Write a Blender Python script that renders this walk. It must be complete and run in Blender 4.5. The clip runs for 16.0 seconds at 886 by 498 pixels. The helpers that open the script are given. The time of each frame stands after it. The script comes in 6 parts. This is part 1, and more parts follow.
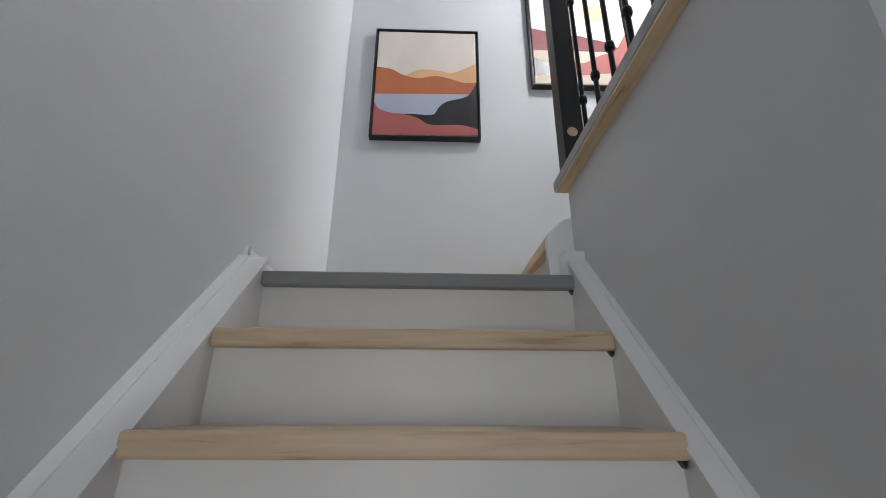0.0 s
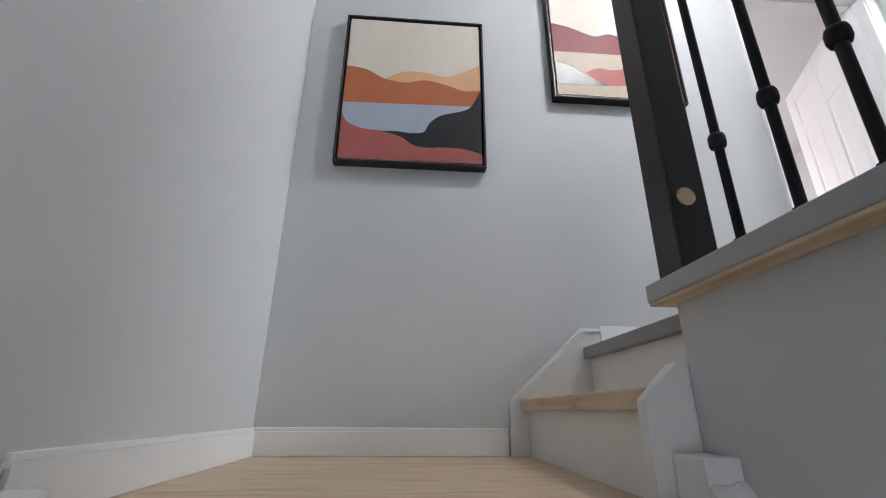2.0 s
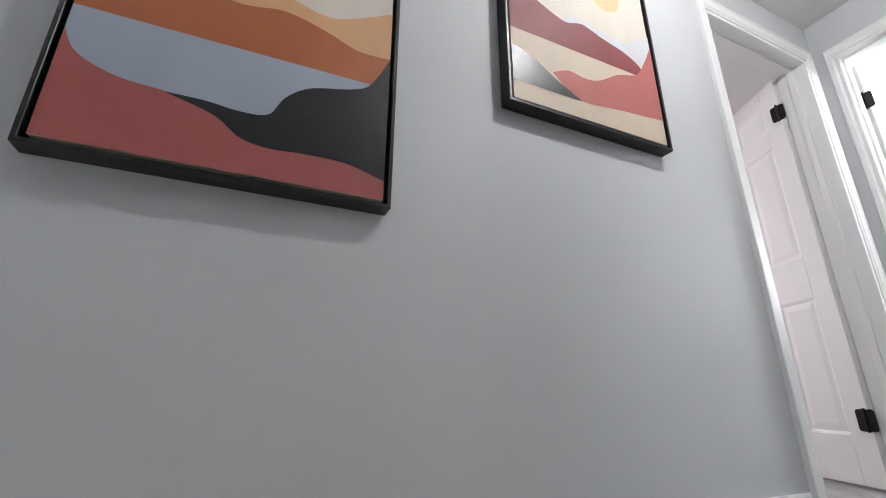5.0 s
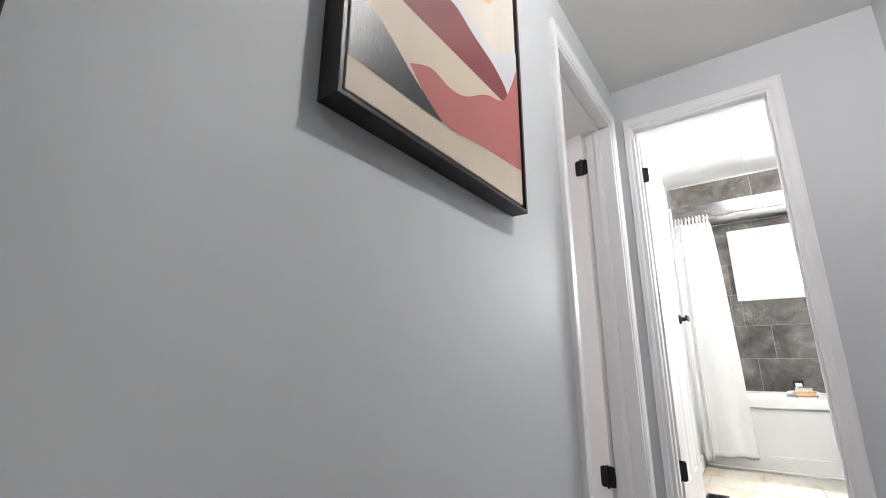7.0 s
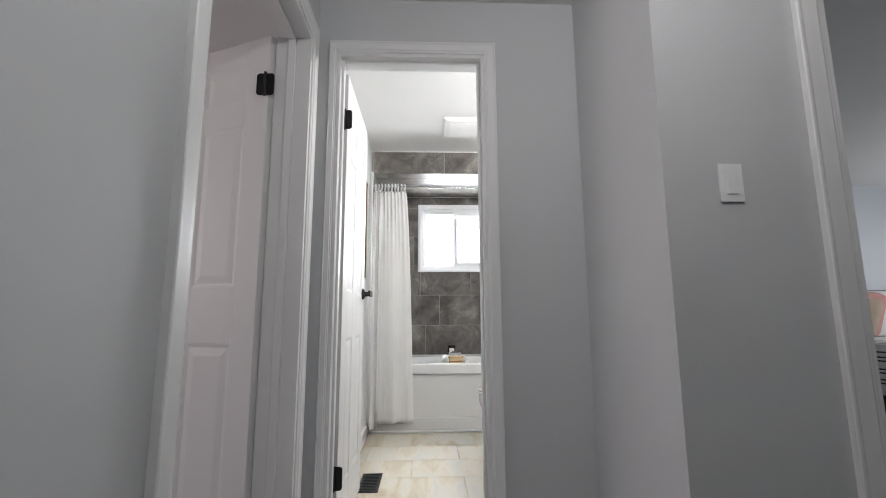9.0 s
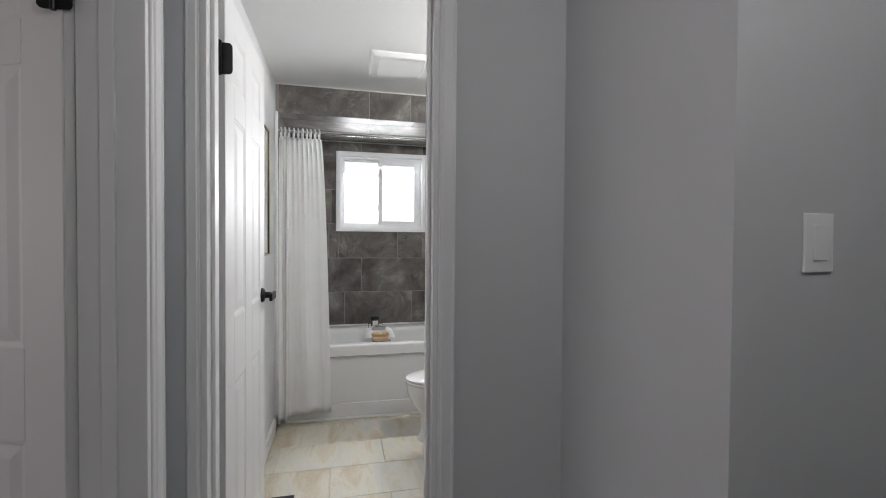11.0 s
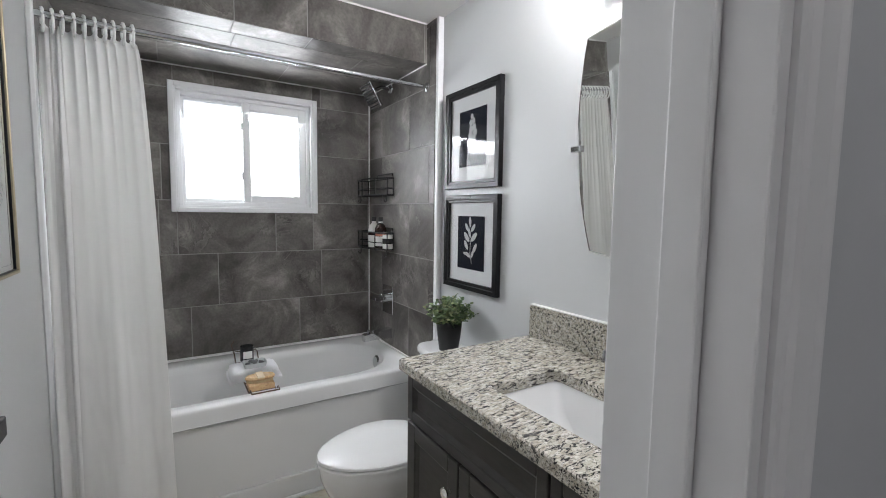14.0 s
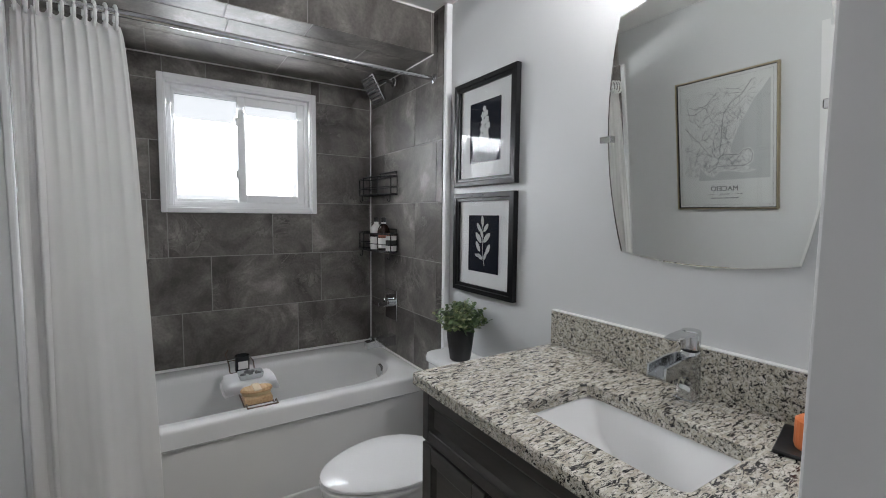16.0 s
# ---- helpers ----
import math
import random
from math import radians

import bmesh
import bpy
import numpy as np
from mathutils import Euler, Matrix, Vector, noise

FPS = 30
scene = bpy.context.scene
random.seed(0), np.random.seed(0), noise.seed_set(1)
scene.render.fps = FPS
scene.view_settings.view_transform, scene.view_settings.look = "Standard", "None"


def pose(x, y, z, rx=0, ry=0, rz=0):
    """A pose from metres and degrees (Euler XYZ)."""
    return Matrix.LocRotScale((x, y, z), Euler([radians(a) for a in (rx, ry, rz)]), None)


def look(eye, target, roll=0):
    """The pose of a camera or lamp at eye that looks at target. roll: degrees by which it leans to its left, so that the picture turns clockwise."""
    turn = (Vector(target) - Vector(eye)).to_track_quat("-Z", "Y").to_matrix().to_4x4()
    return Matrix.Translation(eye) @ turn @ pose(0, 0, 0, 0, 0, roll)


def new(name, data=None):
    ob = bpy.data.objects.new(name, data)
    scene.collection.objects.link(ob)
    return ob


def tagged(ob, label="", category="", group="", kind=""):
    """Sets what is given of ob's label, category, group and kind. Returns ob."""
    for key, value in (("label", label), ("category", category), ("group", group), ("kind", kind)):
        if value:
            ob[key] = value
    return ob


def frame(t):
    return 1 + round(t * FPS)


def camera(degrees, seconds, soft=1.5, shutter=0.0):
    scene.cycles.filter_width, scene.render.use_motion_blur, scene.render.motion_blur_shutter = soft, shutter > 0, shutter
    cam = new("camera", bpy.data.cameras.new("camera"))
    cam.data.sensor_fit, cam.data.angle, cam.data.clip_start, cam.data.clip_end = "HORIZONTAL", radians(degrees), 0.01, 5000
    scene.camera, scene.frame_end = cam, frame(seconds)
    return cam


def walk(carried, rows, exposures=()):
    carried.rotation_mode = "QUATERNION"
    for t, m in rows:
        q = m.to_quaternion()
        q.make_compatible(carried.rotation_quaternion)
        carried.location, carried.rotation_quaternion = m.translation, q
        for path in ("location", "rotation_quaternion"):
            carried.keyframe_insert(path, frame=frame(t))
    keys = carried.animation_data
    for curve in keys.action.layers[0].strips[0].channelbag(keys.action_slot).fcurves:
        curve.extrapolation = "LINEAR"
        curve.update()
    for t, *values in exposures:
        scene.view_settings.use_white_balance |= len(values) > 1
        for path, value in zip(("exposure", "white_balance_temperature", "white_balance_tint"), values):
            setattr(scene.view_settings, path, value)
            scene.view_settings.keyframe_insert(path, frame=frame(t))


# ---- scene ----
cam = camera(91.1, 16.0, soft=1.0)
PATH = [
    (0, (0.017, 0.025, -0.731), (0.074, 1.9, -0.038), 0.3),
    (0.5, (0.006, 0.161, -0.586), (0.08, 2.034, 0.112), 0.2),
    (1, (0.025, 0.311, -0.458), (0.124, 2.184, 0.238), 0.2),
    (1.5, (0.016, 0.445, -0.362), (0.131, 2.313, 0.343), 0.2),
    (2, (-0.006, 0.567, -0.228), (0.135, 2.435, 0.473), 0.4),
    (2.5, (0.011, 0.713, -0.13), (0.204, 2.58, 0.563), 0.3),
    (3, (0.025, 0.844, -0.031), (0.245, 2.705, 0.667), 0.5),
    (5.5, (0.058, 1.408, 0.494), (1.035, 3.042, 1.109), 0.1),
    (6, (0.127, 1.49, 0.627), (1.29, 3.007, 1.214), 0.0),
    (6.5, (0.211, 1.609, 0.682), (1.555, 2.98, 1.242), 0.1),
    (7, (0.274, 1.725, 0.77), (1.847, 2.848, 1.286), 0.1),
    (7.5, (0.423, 1.773, 0.778), (2.195, 2.587, 1.225), 0.1),
    (8, (0.601, 1.762, 0.794), (2.491, 2.269, 1.209), -0.1),
    (8.5, (0.777, 1.732, 0.809), (2.732, 1.91, 1.192), -0.0),
    (9, (0.909, 1.762, 0.932), (2.884, 1.68, 1.232), -0.3),
    (11.5, (1.6, 1.793, 1.302), (3.528, 1.27, 1.21), 0.7),
    (12, (1.826, 1.811, 1.294), (3.718, 1.174, 1.172), 0.5),
    (12.5, (2.012, 1.822, 1.303), (3.862, 1.076, 1.158), 0.5),
    (13, (2.21, 1.862, 1.319), (4.006, 0.995, 1.163), 0.7),
    (13.5, (2.369, 1.884, 1.35), (4.091, 0.88, 1.192), 0.8),
    (14, (2.52, 1.843, 1.376), (4.208, 0.783, 1.211), 0.8),
    (14.5, (2.604, 1.824, 1.397), (4.282, 0.748, 1.235), 0.6),
    (15, (2.633, 1.834, 1.397), (4.307, 0.751, 1.236), 0.7),
    (15.5, (2.644, 1.835, 1.382), (4.32, 0.755, 1.223), 0.6),
    (16, (2.669, 1.827, 1.36), (4.346, 0.748, 1.207), 0.6),
]
EXPOSURES = [(0, 1.47, 6300, 11.5), (2, 1.22, 6280, 11.5), (2.5, 1.00, 6260, 11.5), (3, 0.82, 6280, 11.5), (5.5, 1.12, 6500, 11.5), (6, 1.32, 6550, 11.5), (6.5, 1.18, 6550, 11.5), (7, 0.82, 6550, 11.5), (7.5, 0.55, 6550, 11.5), (8, 0.28, 6550, 11.5), (9, -0.12, 6550, 11.5), (11.5, -0.70, 6500, 11.5), (12.5, -0.62, 6400, 11.5), (13, -0.62, 6380, 11.5), (13.5, -0.64, 6380, 11.5), (14, -0.74, 6380, 11.5), (14.5, -0.92, 6380, 11.5), (15, -1.02, 6380, 11.5), (16, -1.12, 6380, 11.5)]
walk(cam, [(t, look(eye, target, roll)) for t, eye, target, roll in PATH], EXPOSURES)

# ---- world, sun, large lights ----
world = bpy.data.worlds.new("sky")
scene.world = world
world.use_nodes = True
_n = world.node_tree.nodes
_sky = _n.new("ShaderNodeTexSky")
_sky.sky_type = "NISHITA"
_sky.sun_disc = False
_sky.sun_elevation, _sky.sun_rotation = radians(42), radians(-120)
world.node_tree.links.new(_sky.outputs[0], _n["Background"].inputs[0])
_n["Background"].inputs[1].default_value = 0.12


def lamp(name, kind, m, energy, colour, **size):
    data = bpy.data.lights.new(name, kind)
    data.energy, data.color = energy, colour
    if kind == "AREA":
        data.shape = "RECTANGLE"
        data.size, data.size_y = size["wide"], size["high"]
    elif kind == "SUN":
        data.angle = size["angle"]
    else:
        data.shadow_soft_size = size["radius"]
    ob = new(name, data)
    ob.matrix_world = m
    return ob


SUN = lamp("sun", "SUN", look((8, 5, 8), (4, 2, 1)), 1.0, (1.0, 0.97, 0.93), angle=radians(12))
lamp("bath_window_light", "AREA", look((5.47, 1.44, 1.71), (4.5, 1.44, 1.05)), 50, (0.94, 0.975, 1.0), wide=0.66, high=0.58)
lamp("hall_lamp_light", "POINT", pose(1.17, 1.33, 2.21), 21.5, (1.0, 0.995, 0.985), radius=0.014)
# unseen panel added for light rising from the lower floor; its source is assumed
lamp("lower_fill_light", "AREA", look((-0.03, -2.50, -0.9), (-0.03, 0.5, -0.75)), 5.2, (0.96, 0.98, 1.0), wide=0.85, high=1.4)
for _x in (3.12, 3.25, 3.38):
    lamp("vanity_light", "POINT", pose(_x, 0.745, 2.215), 22.0, (1.0, 0.99, 0.985), radius=0.035)
# unseen pinkish panel added to brighten the open door and its jamb
lamp("room_fill_light", "AREA", look((2.35, 5.10, 1.5), (2.35, 3.0, 1.2)), 21, (1.0, 0.88, 0.87), wide=1.2, high=1.1)
# unseen panel added to fill the bedroom with assumed daylight
lamp("bedroom_fill_light", "AREA", look((3.6, -4.05, 1.5), (3.6, -2.5, 1.2)), 30, (0.97, 0.98, 1.0), wide=1.4, high=1.1)

# ---- materials ----


def material(name, colour, rough=0.5, metal=0.0, vary=0.06, scale=4.0, grain=60.0, bump=0.05, dist=0.001, coat=0.0, spec=0.5, stretch=(1, 1, 1)):
    """Principled surface with variation at two scales and fine relief."""
    m = bpy.data.materials.new(name)
    m.use_nodes = True
    nt = m.node_tree
    b = nt.nodes["Principled BSDF"]
    tc = nt.nodes.new("ShaderNodeTexCoord")
    mp = nt.nodes.new("ShaderNodeMapping")
    mp.inputs["Scale"].default_value = stretch
    nt.links.new(tc.outputs["Object"], mp.inputs[0])
    big, small = nt.nodes.new("ShaderNodeTexNoise"), nt.nodes.new("ShaderNodeTexNoise")
    big.inputs["Scale"].default_value, small.inputs["Scale"].default_value = scale, grain
    small.inputs["Detail"].default_value = 4
    for t in (big, small):
        nt.links.new(mp.outputs[0], t.inputs["Vector"])
    mix = nt.nodes.new("ShaderNodeMixRGB")
    mix.inputs[1].default_value = (*[c * (1 - vary) for c in colour], 1)
    mix.inputs[2].default_value = (*[min(1, c * (1 + vary)) for c in colour], 1)
    nt.links.new(big.outputs[0], mix.inputs[0])
    nt.links.new(mix.outputs[0], b.inputs["Base Color"])
    mr = nt.nodes.new("ShaderNodeMapRange")
    mr.inputs[3].default_value, mr.inputs[4].default_value = max(0.02, rough - 0.06), min(1, rough + 0.06)
    nt.links.new(small.outputs[0], mr.inputs[0])
    nt.links.new(mr.outputs[0], b.inputs["Roughness"])
    b.inputs["Metallic"].default_value = metal
    b.inputs["Coat Weight"].default_value = coat
    b.inputs["Specular IOR Level"].default_value = spec
    bp = nt.nodes.new("ShaderNodeBump")
    bp.inputs["Strength"].default_value, bp.inputs["Distance"].default_value = bump, dist
    nt.links.new(small.outputs[0], bp.inputs["Height"])
    nt.links.new(bp.outputs[0], b.inputs["Normal"])
    m["mix"] = mix.name
    return m


def flat(name, colour, rough=0.5, metal=0.0, **inputs):
    m = bpy.data.materials.new(name)
    m.use_nodes = True
    b = m.node_tree.nodes["Principled BSDF"]
    b.inputs["Base Color"].default_value = (*colour, 1)
    b.inputs["Roughness"].default_value, b.inputs["Metallic"].default_value = rough, metal
    for k, v in inputs.items():
        b.inputs[k.replace("_", " ")].default_value = v
    return m


def ramp_of(nt, source, stops, sharp="LINEAR"):
    r = nt.nodes.new("ShaderNodeValToRGB")
    r.color_ramp.interpolation = sharp
    e = r.color_ramp.elements
    while len(e) < len(stops):
        e.new(0.5)
    for el, (p, c) in zip(e, stops):
        el.position, el.color = p, (*c, 1)
    nt.links.new(source, r.inputs[0])
    return r


def wood_material(name, dark, mid, light, stretch, rough=0.4):
    m = material(name, mid, rough, grain=80, bump=0.06, stretch=stretch)
    nt = m.node_tree
    b = nt.nodes["Principled BSDF"]
    src = nt.nodes.new("ShaderNodeTexNoise")
    src.inputs["Scale"].default_value, src.inputs["Detail"].default_value, src.inputs["Distortion"].default_value = 5, 6, 0.6
    nt.links.new(nt.nodes["Mapping"].outputs[0], src.inputs["Vector"])
    r = ramp_of(nt, src.outputs[0], [(0.28, dark), (0.42, mid), (0.65, light)])
    nt.links.new(r.outputs[0], b.inputs["Base Color"])
    return m


def tile_material(name, stops, rough, scale, vein, stretch=(1, 1, 1), cracks=True):
    """Stone-look porcelain; each piece draws its own stretch of stone by Object Info's Random."""
    m = bpy.data.materials.new(name)
    m.use_nodes = True
    nt = m.node_tree
    b = nt.nodes["Principled BSDF"]
    geo, info = nt.nodes.new("ShaderNodeNewGeometry"), nt.nodes.new("ShaderNodeObjectInfo")
    mul, add = nt.nodes.new("ShaderNodeMath"), nt.nodes.new("ShaderNodeVectorMath")
    mul.operation, mul.inputs[1].default_value = "MULTIPLY", 37.0
    nt.links.new(info.outputs["Random"], mul.inputs[0])
    mp = nt.nodes.new("ShaderNodeMapping")
    mp.inputs["Scale"].default_value = stretch
    nt.links.new(geo.outputs["Position"], mp.inputs[0])
    nt.links.new(mp.outputs[0], add.inputs[0])
    nt.links.new(mul.outputs[0], add.inputs[1])
    big = nt.nodes.new("ShaderNodeTexNoise")
    big.inputs["Scale"].default_value, big.inputs["Detail"].default_value, big.inputs["Roughness"].default_value = scale, 9, 0.62
    big.inputs["Distortion"].default_value = vein
    nt.links.new(add.outputs[0], big.inputs["Vector"])
    r = ramp_of(nt, big.outputs[0], stops)
    fine = nt.nodes.new("ShaderNodeTexNoise")
    fine.inputs["Scale"].default_value, fine.inputs["Detail"].default_value = 90, 5
    nt.links.new(add.outputs[0], fine.inputs["Vector"])
    mx = nt.nodes.new("ShaderNodeMixRGB")
    mx.blend_type, mx.inputs[0].default_value = "OVERLAY", 0.35
    nt.links.new(r.outputs[0], mx.inputs[1])
    nt.links.new(fine.outputs[0], mx.inputs[2])
    crack = nt.nodes.new("ShaderNodeTexNoise")
    crack.inputs["Scale"].default_value, crack.inputs["Detail"].default_value, crack.inputs["Roughness"].default_value, crack.inputs["Distortion"].default_value = scale * 1.5, 10, 0.7, 1.0
    nt.links.new(add.outputs[0], crack.inputs["Vector"])
    lines = ramp_of(nt, crack.outputs[0], [(0.480, (0, 0, 0)), (0.495, (1, 1, 1)), (0.505, (0, 0, 0))])
    patch = nt.nodes.new("ShaderNodeTexNoise")
    patch.inputs["Scale"].default_value = 3.5
    nt.links.new(add.outputs[0], patch.inputs["Vector"])
    where = ramp_of(nt, patch.outputs[0], [(0.50, (0, 0, 0)), (0.64, (0.5, 0.5, 0.5))])
    both = nt.nodes.new("ShaderNodeMixRGB")
    both.blend_type, both.inputs[0].default_value = "MULTIPLY", 1.0
    nt.links.new(lines.outputs[0], both.inputs[1])
    nt.links.new(where.outputs[0], both.inputs[2])
    veined = nt.nodes.new("ShaderNodeMixRGB")
    veined.inputs[2].default_value = (*[c * 0.45 for c in stops[0][1]], 1)
    nt.links.new(both.outputs[0], veined.inputs[0])
    nt.links.new(mx.outputs[0], veined.inputs[1])
    nt.links.new(veined.outputs[0] if cracks else mx.outputs[0], b.inputs["Base Color"])
    b.inputs["Roughness"].default_value = rough
    b.inputs["Specular IOR Level"].default_value = 0.20
    if cracks:
        pale = ramp_of(nt, crack.outputs[0], [(0.500, (0, 0, 0)), (0.520, (1, 1, 1)), (0.535, (0.35, 0.35, 0.35)), (0.59, (0, 0, 0))])
        both2, veined2 = nt.nodes.new("ShaderNodeMixRGB"), nt.nodes.new("ShaderNodeMixRGB")
        both2.blend_type, both2.inputs[0].default_value = "MULTIPLY", 1.0
        nt.links.new(pale.outputs[0], both2.inputs[1])
        nt.links.new(where.outputs[0], both2.inputs[2])
        veined2.inputs[2].default_value = (*stops[-1][1], 1)
        nt.links.new(both2.outputs[0], veined2.inputs[0])
        nt.links.new(veined.outputs[0], veined2.inputs[1])
        nt.links.new(veined2.outputs[0], b.inputs["Base Color"])
    bp = nt.nodes.new("ShaderNodeBump")
    bp.inputs["Strength"].default_value, bp.inputs["Distance"].default_value = 0.12, 0.002
    nt.links.new(big.outputs[0], bp.inputs["Height"])
    nt.links.new(bp.outputs[0], b.inputs["Normal"])
    return m


WALL = material("wall_paint_grey", (0.563, 0.576, 0.592), 0.60, vary=0.025, scale=1.5, grain=220, bump=0.10, dist=0.0006)
WALL_BATH = material("bath_wall_paint", (0.62, 0.63, 0.635), 0.45, vary=0.025, scale=1.5, grain=220, bump=0.10, dist=0.0006)
CEIL = material("ceiling_paint_white", (0.78, 0.78, 0.77), 0.85, vary=0.02, grain=180, bump=0.12, dist=0.0008)
TRIM = material("trim_paint_white", (0.78, 0.785, 0.79), 0.46, vary=0.015, scale=3, grain=60, bump=0.015, dist=0.0004)
RISER = material("riser_paint_white", (0.74, 0.73, 0.71), 0.38, vary=0.05, scale=3, grain=40, bump=0.08)
DOOR_WHITE = material("door_paint_white", (0.74, 0.74, 0.74), 0.58, vary=0.02, scale=3, grain=120, bump=0.06, dist=0.0005)
NOSE_GREY = material("grey_vinyl_nosing", (0.24, 0.245, 0.255), 0.5, vary=0.08, grain=120)
CAP_GREY = material("grey_painted_cap", (0.36, 0.365, 0.37), 0.5, vary=0.05, grain=120)
BIRCH = wood_material("raw_birch", (0.40, 0.265, 0.155), (0.585, 0.435, 0.285), (0.66, 0.515, 0.36), (0.9, 9, 9), 0.45)
BIRCH_Y = wood_material("raw_birch_across", (0.40, 0.265, 0.155), (0.585, 0.435, 0.285), (0.66, 0.515, 0.36), (9, 0.9, 9), 0.45)
PINE_END = wood_material("raw_pine", (0.38, 0.25, 0.13), (0.60, 0.45, 0.27), (0.70, 0.55, 0.36), (8, 1, 8), 0.6)
FLOOR_GREY = wood_material("grey_plank_floor", (0.16, 0.16, 0.165), (0.24, 0.24, 0.245), (0.32, 0.32, 0.32), (12, 1.2, 8), 0.4)
BLACK_POST = material("black_stained_wood", (0.011, 0.011, 0.012), 0.42, vary=0.3, scale=6, grain=90, bump=0.08)
IRON = material("black_iron", (0.008, 0.008, 0.009), 0.5, metal=0.0, vary=0.2, grain=150, bump=0.15, spec=0.25)
BLACK_METAL = material("black_metal_hardware", (0.010, 0.010, 0.011), 0.38, metal=0.4, vary=0.2, grain=150, bump=0.05)
CHROME = material("chrome", (0.64, 0.65, 0.66), 0.10, metal=1.0, vary=0.02, grain=50, bump=0.01)
CERAMIC = material("white_ceramic", (0.82, 0.82, 0.82), 0.12, vary=0.015, grain=20, bump=0.01, coat=0.3)
ACRYLIC = material("white_acrylic", (0.73, 0.73, 0.722), 0.22, vary=0.015, grain=20, bump=0.01)
GROUT = material("grey_grout", (0.27, 0.262, 0.25), 0.9, vary=0.08, grain=200, bump=0.2)
TILE = tile_material("grey_stone_tile", [(0.34, (0.062, 0.057, 0.052)), (0.44, (0.098, 0.090, 0.083)), (0.51, (0.132, 0.122, 0.113)), (0.57, (0.162, 0.150, 0.138)), (0.68, (0.29, 0.272, 0.254))], 0.42, 3.4, 0.7)
FLOOR_TILE = tile_material("beige_stone_tile", [(0.30, (0.52, 0.44, 0.32)), (0.44, (0.63, 0.56, 0.44)), (0.54, (0.70, 0.66, 0.57)), (0.64, (0.63, 0.62, 0.57)), (0.76, (0.72, 0.69, 0.61))], 0.30, 2.2, 0.8, (1, 3, 1), False)
ESPRESSO = wood_material("dark_espresso_wood", (0.010, 0.0085, 0.008), (0.017, 0.015, 0.014), (0.026, 0.023, 0.021), (2, 2, 12), 0.38)

# ---- helpers ----


def link_mesh(name, bm, mat, smooth=False):
    me = bpy.data.meshes.new(name)
    bmesh.ops.recalc_face_normals(bm, faces=bm.faces[:])
    bm.to_mesh(me)
    bm.free()
    for m in (mat if isinstance(mat, (list, tuple)) else (mat,)):
        me.materials.append(m)
    if smooth:
        for p in me.polygons:
            p.use_smooth = True
        me.set_sharp_from_angle(angle=radians(48))
    return new(name, me)


def thing(name, label, category, x=0.0, y=0.0, z=0.0, rz=0.0, group="", kind=""):
    ob = new(name)
    ob.empty_display_size = 0.1
    ob.matrix_world = pose(x, y, z, 0, 0, rz)
    return tagged(ob, label, category, group, kind)


def part(name, bm, mat, parent, label="", smooth=False, at=None):
    ob = link_mesh(name, bm, mat, smooth)
    ob.parent = parent
    if at is not None:
        ob.matrix_basis = at
    return tagged(ob, label)


def structure(name, bm, mat, label, category):
    return tagged(link_mesh(name, bm, mat), label, category, "", "structure")


def add_box(bm, lo, hi, r=0.0, seg=2, m=None, index=0):
    """A box from corner to corner, its edges rounded by r."""
    b = bmesh.new()
    bmesh.ops.create_cube(b, size=1)
    size = [h - l for l, h in zip(lo, hi)]
    mid = [(h + l) / 2 for l, h in zip(lo, hi)]
    for v in b.verts:
        v.co = Vector([c * s + o for c, s, o in zip(v.co, size, mid)])
    if r > 0:
        bmesh.ops.bevel(b, geom=b.edges[:], offset=min(r, min(size) * 0.45), segments=seg, profile=0.5, affect="EDGES")
    return merge(bm, b, m, index)


def merge(bm, b, m=None, index=0):
    if m is not None:
        b.transform(m)
    for f in b.faces:
        f.material_index = index
    me = bpy.data.meshes.new("tmp")
    b.to_mesh(me)
    b.free()
    bm.from_mesh(me)
    bpy.data.meshes.remove(me)
    return bm


def rbox(lo, hi, r=0.0, seg=2):
    return add_box(bmesh.new(), lo, hi, r, seg)


def boxes(*pairs, r=0.0):
    bm = bmesh.new()
    for lo, hi in pairs:
        add_box(bm, lo, hi, r)
    return bm


def add_prism(bm, outline, axis, a, b, index=0):
    """An outline of (u, v) drawn out along an axis from a to b."""
    def place(u, v, w):
        return {"x": (w, u, v), "y": (u, w, v), "z": (u, v, w)}[axis]
    lo = [bm.verts.new(place(u, v, a)) for u, v in outline]
    hi = [bm.verts.new(place(u, v, b)) for u, v in outline]
    n = len(outline)
    fs = [bm.faces.new(lo), bm.faces.new(hi[::-1])]
    fs += [bm.faces.new((lo[i], hi[i], hi[(i + 1) % n], lo[(i + 1) % n])) for i in range(n)]
    for f in fs:
        f.material_index = index
    return bm


def prism(outline, axis, a, b):
    return add_prism(bmesh.new(), outline, axis, a, b)


def add_lathe(bm, profile, n=24, m=None, close=True):
    """Turns (radius, z) round the z axis."""
    b = bmesh.new()
    rings = [[b.verts.new((r * math.cos(2 * math.pi * k / n), r * math.sin(2 * math.pi * k / n), z)) for k in range(n)] for r, z in profile]
    for p, q in zip(rings, rings[1:]):
        for k in range(n):
            b.faces.new((p[k], p[(k + 1) % n], q[(k + 1) % n], q[k]))
    if close:
        b.faces.new(rings[0][::-1])
        b.faces.new(rings[-1])
    return merge(bm, b, m)


def lathe(profile, n=24, m=None, close=True):
    return add_lathe(bmesh.new(), profile, n, m, close)


